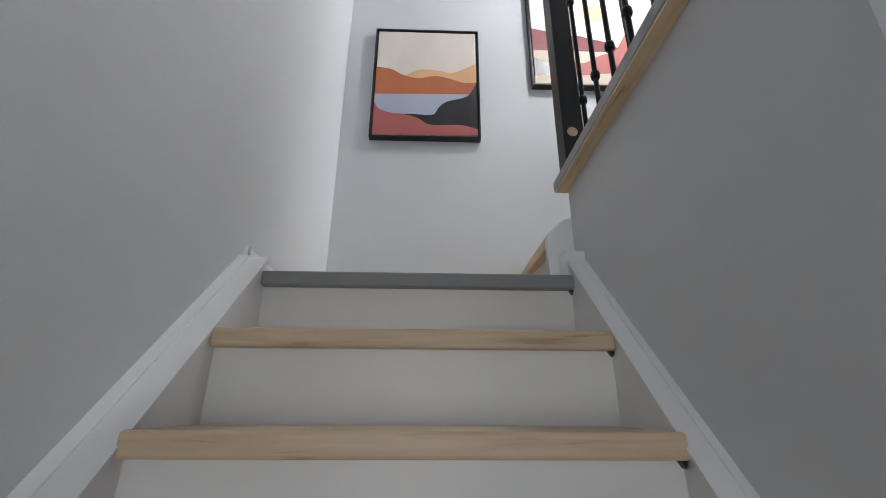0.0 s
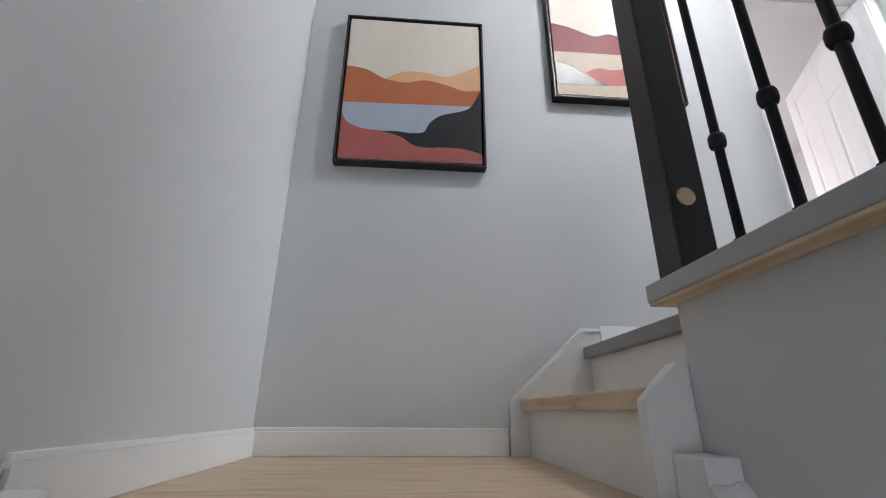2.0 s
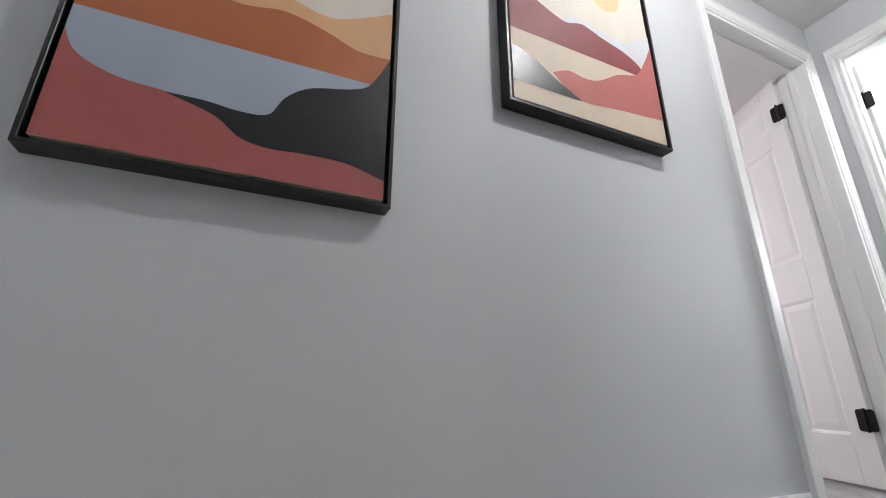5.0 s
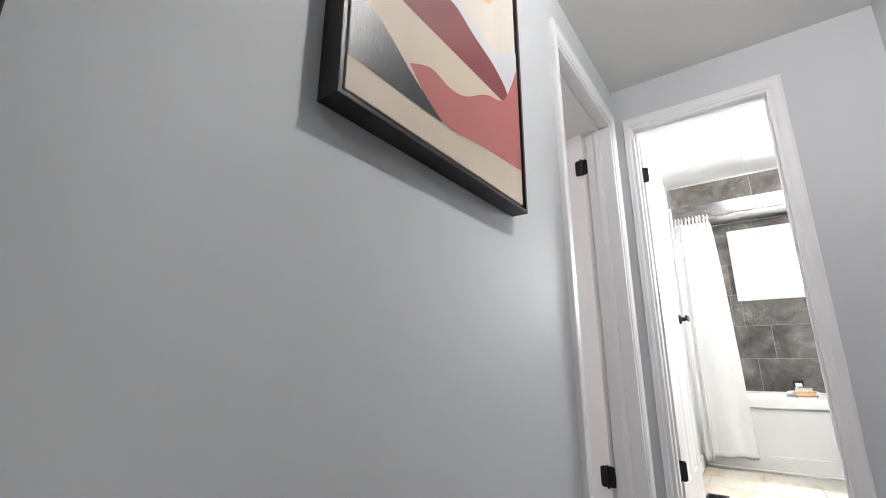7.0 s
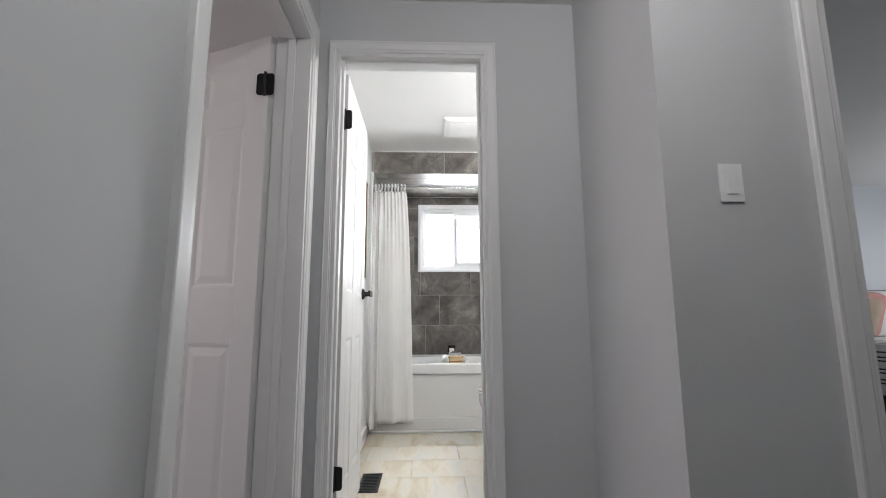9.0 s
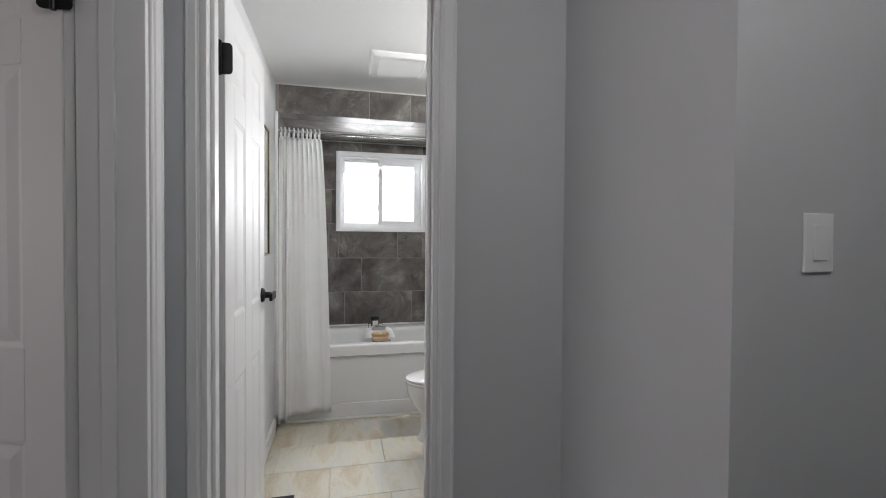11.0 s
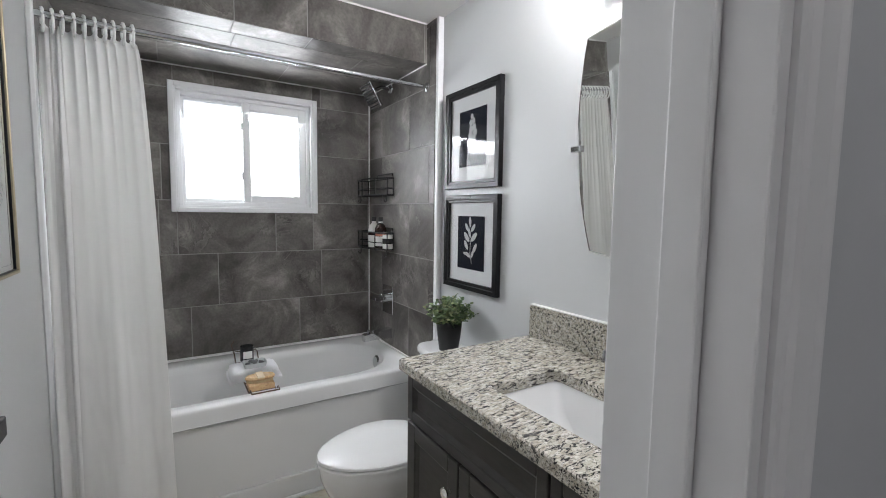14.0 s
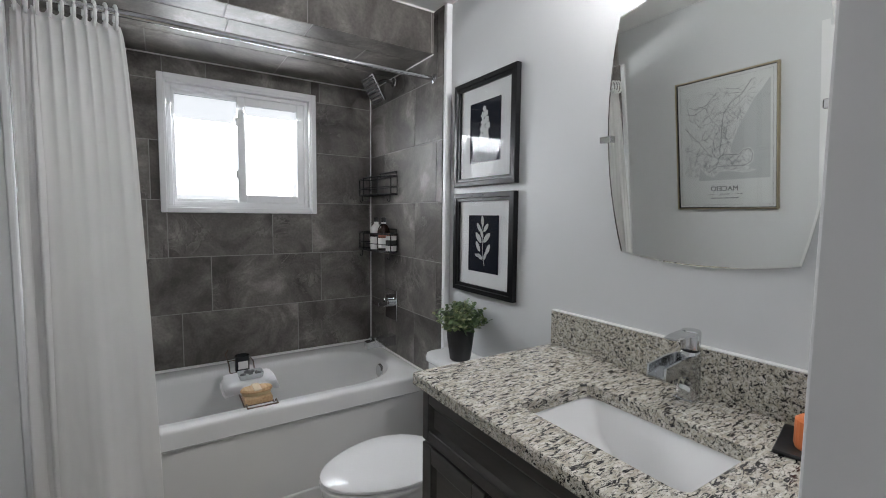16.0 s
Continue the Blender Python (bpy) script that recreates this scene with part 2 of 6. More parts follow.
def add_tube(bm, pts, r, n=8):
    """A round rod along points; r a number or one for each point."""
    pts = [Vector(p) for p in pts]
    rings = []
    up = Vector((0, 0, 1))
    for i, p in enumerate(pts):
        d = (pts[min(i + 1, len(pts) - 1)] - pts[max(i - 1, 0)]).normalized()
        side = d.cross(up if abs(d.z) < 0.95 else Vector((1, 0, 0))).normalized()
        o = side.cross(d)
        rr = r[i] if isinstance(r, (list, tuple)) else r
        rings.append([bm.verts.new(p + rr * (math.cos(2 * math.pi * k / n) * side + math.sin(2 * math.pi * k / n) * o)) for k in range(n)])
    for p, q in zip(rings, rings[1:]):
        for k in range(n):
            bm.faces.new((p[k], p[(k + 1) % n], q[(k + 1) % n], q[k]))
    bm.faces.new(rings[0][::-1])
    bm.faces.new(rings[-1])
    return bm


def tube(pts, r, n=8):
    return add_tube(bmesh.new(), pts, r, n)


def loft(rings, cap=(True, True)):
    bm = bmesh.new()
    vs = [[bm.verts.new(p) for p in ring] for ring in rings]
    n = len(vs[0])
    for p, q in zip(vs, vs[1:]):
        for k in range(n):
            bm.faces.new((p[k], p[(k + 1) % n], q[(k + 1) % n], q[k]))
    if cap[0]:
        bm.faces.new(vs[0][::-1])
    if cap[1]:
        bm.faces.new(vs[-1])
    return bm


def rrect(cx, cy, hx, hy, r, z, n=6):
    """A rounded rectangle as a ring of points."""
    out = []
    for sx, sy, a in ((1, 1, 0), (-1, 1, 90), (-1, -1, 180), (1, -1, 270)):
        for k in range(n + 1):
            t = radians(a + 90 * k / n)
            out.append((cx + sx * (hx - r) + r * math.cos(t), cy + sy * (hy - r) + r * math.sin(t), z))
    return out


# ---- plan ----
WEST, NORTH, BATHDOOR, HALL_E = -0.530, 2.222, 2.648, 2.040   # faces of the hall's walls
WT = 0.13                                                 # wall thickness
CEIL_H, CEIL_B = 2.305, 2.34
BX0, BX1, BY0 = 2.755, 5.294, 0.662                         # bathroom: door wall, window wall (tile face), south wall
LAND_Z, LAND_Y, RISE, RUN = -0.372, 1.187, 0.195, 0.220
STEP_X0, STEP_X1 = -0.448, 0.422
D1 = (1.755, 2.545)                                        # hall door opening in the north wall
BD = (1.508, 2.140)                                        # bathroom door opening
DOOR_H = 2.05
WIN = (1.075, 1.810, 1.396, 2.028)                         # bathroom window opening y0 y1 z0 z1
BED_DOOR = (-0.23, 0.587)

# ---- structure ----
structure("wall_west", rbox((WEST - WT, -2.6, -3.0), (WEST, NORTH, CEIL_H)), WALL, "smooth grey painted stairwell wall", "wall")
bm = boxes(((WEST - WT, NORTH, -3.0), (D1[0], NORTH + WT, CEIL_B)), ((D1[1], NORTH, -0.3), (BX0, NORTH + WT, CEIL_B)), ((D1[0], NORTH, DOOR_H), (D1[1], NORTH + WT, CEIL_B)))
structure("wall_north", bm, WALL, "smooth pale grey painted hallway wall", "wall")
bm = boxes(((BATHDOOR, BD[1], -0.3), (BX0, NORTH, CEIL_B)), ((BATHDOOR, 1.105, -0.3), (BX0, BD[0], CEIL_B)), ((BATHDOOR, BD[0], DOOR_H), (BX0, BD[1], CEIL_B)))
structure("wall_bath_door", bm, WALL, "grey painted wall round the bathroom door", "wall")
bm = boxes(((HALL_E, BED_DOOR[1], -0.3), (BX0, 1.105, CEIL_B)), ((HALL_E, BED_DOOR[0], DOOR_H), (HALL_E + WT, BED_DOOR[1], CEIL_B)), ((HALL_E, -2.6, -0.3), (HALL_E + WT, BED_DOOR[0], CEIL_B)))
structure("wall_hall_east", bm, WALL, "grey painted boxed-out hallway wall", "wall")
structure("wall_bath_north", rbox((BX0, NORTH, -0.3), (5.60, NORTH + WT, CEIL_B)), WALL_BATH, "pale grey painted bathroom wall", "wall")
structure("wall_bath_south", rbox((BX0, BY0 - WT, -0.3), (5.60, BY0, CEIL_B)), WALL_BATH, "pale grey painted bathroom wall", "wall")
bm = boxes(((BX1 + 0.0018, BY0, -0.3), (5.60, WIN[0], CEIL_B)), ((BX1 + 0.0018, WIN[1], -0.3), (5.60, NORTH, CEIL_B)), ((BX1 + 0.0018, WIN[0], -0.3), (5.60, WIN[1], WIN[2])), ((BX1 + 0.0018, WIN[0], WIN[3]), (5.60, WIN[1], CEIL_B)))
structure("wall_bath_window", bm, GROUT, "grouted outer wall with a window", "wall")
# unseen closing wall; the opening is invented behind the lower area lamp
structure("wall_south", boxes(((WEST - WT, -2.73, -3.0), (HALL_E + WT, -2.6, -1.65)), ((WEST - WT, -2.73, -0.15), (HALL_E + WT, -2.6, CEIL_H)), ((WEST - WT, -2.73, -1.65), (-0.48, -2.6, -0.15)), ((0.42, -2.73, -1.65), (HALL_E + WT, -2.6, -0.15))), WALL, "grey painted wall with an assumed opening for stairwell light", "wall")
structure("floor_lower", rbox((WEST, -2.6, -2.4), (0.492, -0.35, -1.737)), FLOOR_GREY, "grey plank flooring at the stair foot", "floor")
structure("ceiling", rbox((WEST - WT, -2.73, CEIL_H), (BATHDOOR, NORTH, CEIL_H + 0.2)), CEIL, "flat white painted hallway ceiling", "ceiling")
structure("ceiling_bath", rbox((BX0, BY0, CEIL_B), (5.60, NORTH, CEIL_B + 0.12)), CEIL, "flat white painted bathroom ceiling", "ceiling")
structure("floor", boxes(((0.55, -2.6, -0.25), (2.69, 1.30, -0.001)), ((0.72, 1.30, -0.25), (2.69, NORTH, -0.001)), ((HALL_E, -4.1, -0.25), (5.60, 0.56, -0.002))), FLOOR_GREY, "grey plank flooring", "floor")
structure("floor_bath", rbox((2.69, 0.56, -0.25), (5.60, NORTH, -0.006)), material("beige_floor_grout", (0.56, 0.50, 0.40), 0.9, vary=0.08, grain=200, bump=0.2), "grouted bathroom subfloor", "floor")
# stair side wall under the rail, with its cap
KX = 0.472
structure("wall_knee", boxes(((KX, 0.348, -3.0), (0.55, 1.300, -0.046)), ((0.55, 1.18, -0.6), (0.72, 1.300, -0.255))), WALL, "grey painted low wall beside the stairs", "wall")
structure("wall_stair_east", boxes(((KX + 0.03, -2.6, -3.0), (0.55, 0.348, -0.046))), WALL, "grey painted wall beside the lower stairs", "wall")
# rooms beyond
bm = boxes(((0.9, 5.15, -0.1), (1.7, 5.3, 2.35)), ((3.0, 5.15, -0.1), (4.0, 5.3, 2.35)), ((1.7, 5.15, -0.1), (3.0, 5.3, 0.9)), ((1.7, 5.15, 2.1), (3.0, 5.3, 2.35)), ((0.77, NORTH + WT, -0.1), (0.9, 5.3, 2.35)), ((4.0, NORTH + WT, -0.1), (4.13, 5.3, 2.35)))
structure("wall_room", bm, WALL_BATH, "pale painted walls of the next room", "wall")
structure("ceiling_room", rbox((0.77, NORTH + WT, 2.35), (4.13, 5.3, 2.45)), CEIL, "white painted ceiling", "ceiling")
structure("floor_room", rbox((0.77, NORTH, -0.15), (4.13, 5.3, -0.003)), FLOOR_GREY, "grey plank flooring", "floor")
bm = boxes(((5.25, -4.1, -0.1), (5.4, BY0 - WT, 2.35)), ((HALL_E, -4.25, -0.1), (2.9, -4.1, 2.35)), ((4.3, -4.25, -0.1), (5.4, -4.1, 2.35)), ((2.9, -4.25, -0.1), (4.3, -4.1, 0.9)), ((2.9, -4.25, 2.1), (4.3, -4.1, 2.35)), ((HALL_E, -4.1, -0.1), (HALL_E + WT, -2.6, 2.35)))
structure("wall_bedroom", bm, material("bedroom_paint", (0.50, 0.54, 0.575), 0.5, vary=0.03, scale=1.5, grain=200, bump=0.1), "blue-grey painted bedroom walls", "wall")
structure("ceiling_bedroom", rbox((HALL_E + WT, -4.25, 2.28), (5.4, BY0 - WT, 2.4)), CEIL, "white bedroom ceiling", "ceiling")


# ---- stairs ----
stairs = thing("staircase", "staircase with raw birch treads, white risers and a grey landing", "staircase", kind="structure")
TH = 0.041
for k in range(0, 8):
    z, y = LAND_Z - k * RISE, LAND_Y - k * RUN
    back = y + (1.12 if k == 0 else RUN + 0.03)
    if k:
        part("tread", rbox((STEP_X0, y, z - TH), (STEP_X1, back, z), 0.006), BIRCH, stairs, "raw birch tread with brown streaks")
    else:
        part("nosing", rbox((STEP_X0, y, z - TH), (STEP_X1, y + 0.09, z), 0.005), NOSE_GREY, stairs, "grey vinyl landing nosing")
        part("landing", rbox((WEST, y + 0.09, z - TH), (0.41, NORTH, z - 0.001)), BIRCH, stairs, "raw birch landing boards")
        part("landing", rbox((0.41, 1.300, z - TH), (0.75, NORTH, z - 0.001)), BIRCH, stairs)
    part("riser", rbox((STEP_X0, y + 0.028, z - RISE), (STEP_X1, y + 0.046, z - TH)), RISER, stairs, "white painted riser")
    # solid black wedge imitates the shade in the gap at the tread's end
    part("gap_shade", prism([(STEP_X1 - 0.012, z - TH - 0.001), (STEP_X1 - 0.001, z - TH - 0.001), (STEP_X1 - 0.004, z - TH - 0.013)], "y", y + 0.012, y + 0.027), BLACK_POST, stairs, "black wedge standing in for the shaded gap under the tread")
part("screw_stub", lathe([(0.004, 0), (0.004, 0.022), (0.003, 0.024)], 10, pose(WEST + 0.030, LAND_Y + 0.022, LAND_Z + 0.050)), CHROME, stairs, "bare metal screw stub")
# upper two risers, turning east
UX = 0.400
part("tread", rbox((UX, 1.332, -0.184 - TH), (0.70, NORTH - 0.03, -0.184), 0.006), BIRCH_Y, stairs, "raw birch tread with brown streaks")
part("riser", rbox((UX + 0.028, 1.332, LAND_Z), (UX + 0.046, NORTH - 0.03, -0.184 - TH)), RISER, stairs, "white painted riser")
part("riser", rbox((UX + 0.276, 1.332, -0.184), (UX + 0.294, NORTH - 0.03, -TH)), RISER, stairs, "white painted riser")
part("nosing", rbox((UX + 0.248, 1.332, -TH), (UX + 0.34, NORTH - 0.03, 0.002), 0.005), NOSE_GREY, stairs, "grey vinyl top nosing")


def stringer(x0, x1, up):
    """Sloped skirt board with a moulded top edge, along the main flight."""
    s = 0.985
    y1, y0 = LAND_Y + 0.03, LAND_Y - 7.5 * RUN
    top = LAND_Z + up
    o = [(y0, top - (y1 - y0) * s), (y1, top), (y1, LAND_Z - 0.5), (y0, LAND_Z - 0.9 - (y1 - y0) * s)]
    b = prism(o, "x", x0, x1)
    return b, s, y0, y1, top


for side, (xw, xi) in {"l": (WEST, STEP_X0), "r": (KX, STEP_X1)}.items():
    b, s, y0, y1, top = stringer(min(xw, xi), max(xw, xi), 0.040)
    part("stringer", b, TRIM, stairs, "white painted sloping skirt board")
    w = 0.03 if side == "l" else 0.016
    xa, xb = (xw, xi + 0.006) if side == "l" else (xi - 0.006, xw)
    dz = 0.010
    o = [(y0, top - (y1 - y0) * s), (y1, top), (y1, top + dz), (y0, top + dz - (y1 - y0) * s)]
    part("moulding", prism(o, "x", xa, xb), TRIM, stairs, "white moulded top edge")
    xa2, xb2 = (xw, xw + w) if side == "l" else (xw - w, xw)
    o = [(y0, top + dz - (y1 - y0) * s), (y1, top + dz), (y1, top + dz + 0.005), (y0, top + dz + 0.005 - (y1 - y0) * s)]
    part("moulding", prism(o, "x", xa2, xb2), TRIM, stairs)
# skirt on the north wall beside the two upper steps, and the white post at the low wall's end
o = [(0.368, LAND_Z), (0.368, LAND_Z + 0.180), (0.652, 0.066), (0.722, 0.066), (0.722, LAND_Z)]
part("stringer", prism(o, "y", NORTH - 0.028, NORTH), TRIM, stairs, "white painted stepped skirt board")
o = [(0.358, LAND_Z), (0.358, LAND_Z + 0.183), (0.647, 0.074), (0.722, 0.074), (0.722, 0.062), (0.656, 0.062), (0.370, LAND_Z + 0.172), (0.370, LAND_Z)]
part("moulding", prism(o, "y", NORTH - 0.040, NORTH - 0.028), TRIM, stairs)
o = [(0.388, LAND_Z), (0.388, LAND_Z + 0.165), (0.452, LAND_Z + 0.226), (0.477, LAND_Z + 0.226), (0.477, LAND_Z)]
part("stringer", prism(o, "y", 1.302, 1.331), TRIM, stairs, "white painted skirt end board")
part("stringer", rbox((STEP_X1 - 0.004, 1.219, LAND_Z), (KX + 0.002, 1.3015, LAND_Z + 0.085), 0.004), TRIM, stairs)

# rail over the stairwell
railing = thing("railing", "black wood and iron railing on a grey cap", "railing", kind="structure")
part("cap", rbox((0.430, -2.6, -0.040), (0.575, 1.322, -0.006), 0.003), CAP_GREY, railing, "grey painted cap board")
part("cap_strip", rbox((0.433, -2.6, -0.0455), (0.572, 1.319, -0.0402), 0.0), PINE_END, railing, "bare pine underside of the cap")
newel = part("newel_post", rbox((0.451, 1.232, -0.006), (0.523, 1.306, 1.08), 0.004), BLACK_POST, railing, "black stained square newel post")
part("plug", lathe([(0.0175, 0), (0.0175, 0.004), (0.016, 0.005)], 20, pose(0.482, 1.2335, 0.138, 90)), PINE_END, newel, "bare wood hole in the post")
part("handrail", rbox((0.465, -2.6, 0.90), (0.525, 1.228, 0.955), 0.012, 3), BLACK_POST, railing, "black stained handrail")


def baluster(y, knuckles):
    b = tube([(0.495, y, -0.006), (0.495, y, 0.90)], 0.0075, 10)
    ob = part("baluster", b, IRON, railing, "black round iron baluster", smooth=True)
    for z in knuckles:
        part("knuckle", lathe([(0.008, -0.014), (0.0115, -0.012), (0.0135, -0.006), (0.0135, 0.006), (0.0115, 0.012), (0.008, 0.014)], 14, pose(0.495, y, z)), IRON, ob, smooth=True)
    part("shoe", lathe([(0.026, 0.0), (0.026, 0.006), (0.019, 0.012), (0.013, 0.022), (0.010, 0.030)], 4, pose(0.495, y, -0.006, 0, 0, 45)), IRON, ob)


for k in range(30):
    y = 1.146 - k * 0.109
    baluster(y, (0.197, 0.62))

# ---- base boards and casings ----


def baseboard(lo, hi, facing):
    """Flat board with a small stepped top."""
    b = rbox(lo, (hi[0], hi[1], hi[2] - 0.012), 0.001)
    lo2, hi2 = list(lo), list(hi)
    lo2[2] = hi[2] - 0.012
    if facing == "-y":
        lo2[1] += 0.005
    elif facing == "+x":
        hi2[0] -= 0.005
    elif facing == "-x":
        lo2[0] += 0.005
    elif facing == "+y":
        hi2[1] -= 0.005
    add_box(b, lo2, hi2, 0.002)
    return structure("baseboard", b, TRIM, "white painted baseboard", "baseboard")


baseboard((WEST, NORTH - 0.014, LAND_Z), (0.354, NORTH, LAND_Z + 0.09), "-y")
baseboard((WEST, LAND_Y + 0.05, LAND_Z), (WEST + 0.014, NORTH - 0.014, LAND_Z + 0.09), "+x")
baseboard((0.735, NORTH - 0.014, 0.0), (D1[0] - 0.075, NORTH, 0.09), "-y")
baseboard((BATHDOOR - 0.014, 1.106, 0.0), (BATHDOOR, BD[0] - 0.07, 0.09), "-x")
baseboard((HALL_E - 0.014, 0.672, 0.0), (HALL_E, 1.105, 0.09), "-x")
baseboard((HALL_E - 0.014, 1.105, 0.0), (BATHDOOR - 0.014, 1.119, 0.09), "+y")
baseboard((2.90, NORTH - 0.014, 0.0), (4.44, NORTH, 0.10), "-y")


def casing(name, axis, face, out, a, b, top, wide=0.085, jamb=WT, label="white moulded door casing", stop=0.0, sides=(True, True), wide_b=None):
    """Moulded trim and jamb round an opening a..b in a wall. axis: the wall's run; out: -1 or 1, the way the trim faces."""
    frame_ob = thing(name, label, "door frame", kind="structure")

    def bar(u0, u1, z0, z1, d0, d1, r=0.002):
        p, q = sorted((face + out * d0, face + out * d1))
        lo, hi = ((u0, p, z0), (u1, q, z1)) if axis == "x" else ((p, u0, z0), (q, u1, z1))
        return rbox(lo, hi, r)

    profile = ((0.0, 0.0), (0.0, 0.008), (0.05, 0.0105), (0.15, 0.0115), (0.24, 0.0150), (0.78, 0.0162), (0.88, 0.0190), (0.96, 0.0190), (1.0, 0.0165), (1.0, 0.0))

    def at(u, d, z):
        return (u, face + out * d, z) if axis == "x" else (face + out * d, u, z)

    # mitred boards of one moulded profile; the far upright may be ripped narrower
    wb = wide_b or wide
    for on, u, s, wd in ((sides[0], a, -1, wide), (sides[1], b, 1, wb)):
        if on:
            part("casing", loft([[at(u + s * wd * f, d, 0.0) for f, d in profile], [at(u + s * wd * f, d, top + wide * f) for f, d in profile]]), TRIM, frame_ob)
    part("casing", loft([[at(a - (wide * f if sides[0] else 0), d, top + wide * f) for f, d in profile], [at(b + (wb * f if sides[1] else 0), d, top + wide * f) for f, d in profile]]), TRIM, frame_ob)
    t = 0.016
    part("jamb", bar(a - 0.001, a + t, 0, top, -jamb - 0.004, 0.004), TRIM, frame_ob)
    part("jamb", bar(b - t, b + 0.001, 0, top, -jamb - 0.004, 0.004), TRIM, frame_ob)
    part("jamb", bar(a + t, b - t, top - t, top + 0.001, -jamb - 0.004, 0.004), TRIM, frame_ob)
    if stop:
        s0, s1 = -stop - 0.03, -stop
        part("door_stop", bar(a + t, a + t + 0.011, 0, top - t, s0, s1), TRIM, frame_ob)
        part("door_stop", bar(b - t - 0.011, b - t, 0, top - t, s0, s1), TRIM, frame_ob)
        part("door_stop", bar(a + t + 0.011, b - t - 0.011, top - t - 0.011, top - t, s0, s1), TRIM, frame_ob)
    return frame_ob


casing("door_frame_1", "x", NORTH, -1, D1[0], D1[1], DOOR_H, wide=0.062, wide_b=0.045, stop=0.055)
bath_frame = casing("door_frame_2", "y", BATHDOOR, -1, BD[0], BD[1], DOOR_H, wide=0.048, wide_b=0.030, jamb=BX0 - BATHDOOR, stop=0.030)
casing("door_frame_3", "y", HALL_E, -1, BED_DOOR[0], BED_DOOR[1], DOOR_H)
part("strike_plate", rbox((2.704, BD[0] + 0.0165, 1.030), (2.742, BD[0] + 0.0185, 1.100), 0.002), BLACK_METAL, bath_frame, "black strike plate")


def six_panel_door(name, label, width, height=2.032, thick=0.035):
    """Moulded six-panel leaf; origin at the hinge, leaf along +x, faces at y 0 and -thick."""
    d = thing(name, label, "door", kind="structure")
    e = 0.005
    st, mid = 0.108, 0.115
    px = [(st, (width - mid) / 2), ((width + mid) / 2, width - st)]
    pz = [(0.21, 0.83), (1.04, 1.67), (1.77, 1.93)]
    b = rbox((0, -thick + e, 0.008), (width, -e, height), 0.0)
    part("core", b, DOOR_WHITE, d)
    zs = [0.008, 0.21, 0.83, 1.04, 1.67, 1.77, 1.93, height]
    for y0, y1 in ((-e, 0.0), (-thick, -thick + e)):
        b = bmesh.new()
        for x0, x1 in ((0, st), (width - st, width), ((width - mid) / 2, (width + mid) / 2)):
            add_box(b, (x0, y0, 0.008), (x1, y1, height), 0.0015, 1)
        for z0, z1 in zip(zs[::2], zs[1::2]):
            for x0, x1 in px:
                add_box(b, (x0, y0, z0), (x1, y1, z1), 0.0015, 1)
        part("face_frame", b, DOOR_WHITE, d)
        for x0, x1 in px:
            for z0, z1 in pz:
                s = 1 if y1 == 0.0 else -1
                base, crest = (-e, -0.0008) if s == 1 else (-thick + e, -thick + 0.0008)
                lip = base + (crest - base) * 0.85

                def ring(i, y):
                    return [(x0 + i, y, z0 + i), (x1 - i, y, z0 + i), (x1 - i, y, z1 - i), (x0 + i, y, z1 - i)]
                low = base + (crest - base) * 0.16
                part("panel", loft([ring(-0.0015, base), ring(-0.0015, lip), ring(0.003, lip), ring(0.012, low), ring(0.017, low), ring(0.044, crest)]), DOOR_WHITE, d)
    for s, y in ((1, 0.0), (-1, -thick)):
        b = lathe([(0.031, 0), (0.031, 0.006), (0.026, 0.011), (0.014, 0.016), (0.012, 0.05)], 24, pose(width - 0.068, y, 1.05, -90 * s))
        h = part("door_handle", b, BLACK_METAL, d, "matte black square lever handle", smooth=False)
        y2 = y + s * 0.055
        part("lever", rbox((width - 0.155, min(y2, y2 - s * 0.012), 1.034), (width - 0.050, max(y2, y2 - s * 0.012), 1.066), 0.003), BLACK_METAL, h)
    return d


def hinge(parent, x, y, z, rz=0.0, leaf=0.034):
    b = loft([[(u, y2, v) for u, v, _ in rrect(0, 0, leaf, 0.045, 0.012, 0)] for y2 in (-0.0015, 0.0015)])
    h = part("hinge", b, BLACK_METAL, parent, "black butt hinge", at=pose(x, y, z, 0, 0, rz))
    part("hinge_pin", lathe([(0.006, -0.049), (0.006, 0.049)], 10, pose(0, 0.005, 0)), BLACK_METAL, h)
    return h


bath_door = six_panel_door("door_2", "white six-panel bathroom door standing open", 0.655)
bath_door.matrix_world = pose(2.792, 2.150, 0.0)
hall_door = six_panel_door("door_1", "white six-panel door standing open inwards", 0.77)
hall_door.matrix_world = pose(2.512, 2.372, 0.0, 0, 0, 67)
for z in (0.284, 1.812):
    hinge(bath_door, -0.004, -0.022, z, 90)
for z in (0.274, 1.824):
    hinge(hall_door, 0.012, 0.004, z, 20)

# ---- bathroom: shell ----
TY0, TY1 = BY0 + 0.033, NORTH - 0.018        # tile faces of the two side walls
TXN = 4.512                                  # where the tile of the north wall begins
TX0 = 4.442                                  # where the wall tile begins
SOF_X, SOF_Z = 4.531, 2.142
T_W, T_H, ROW0 = 0.594, 0.2970, 0.238
OFF = {0: 1.50, 1: 1.759, 2: 1.617, 3: 1.300, 4: 1.876, 5: 1.74, 6: 1.617, -1: 1.6}
GAP = 0.0022

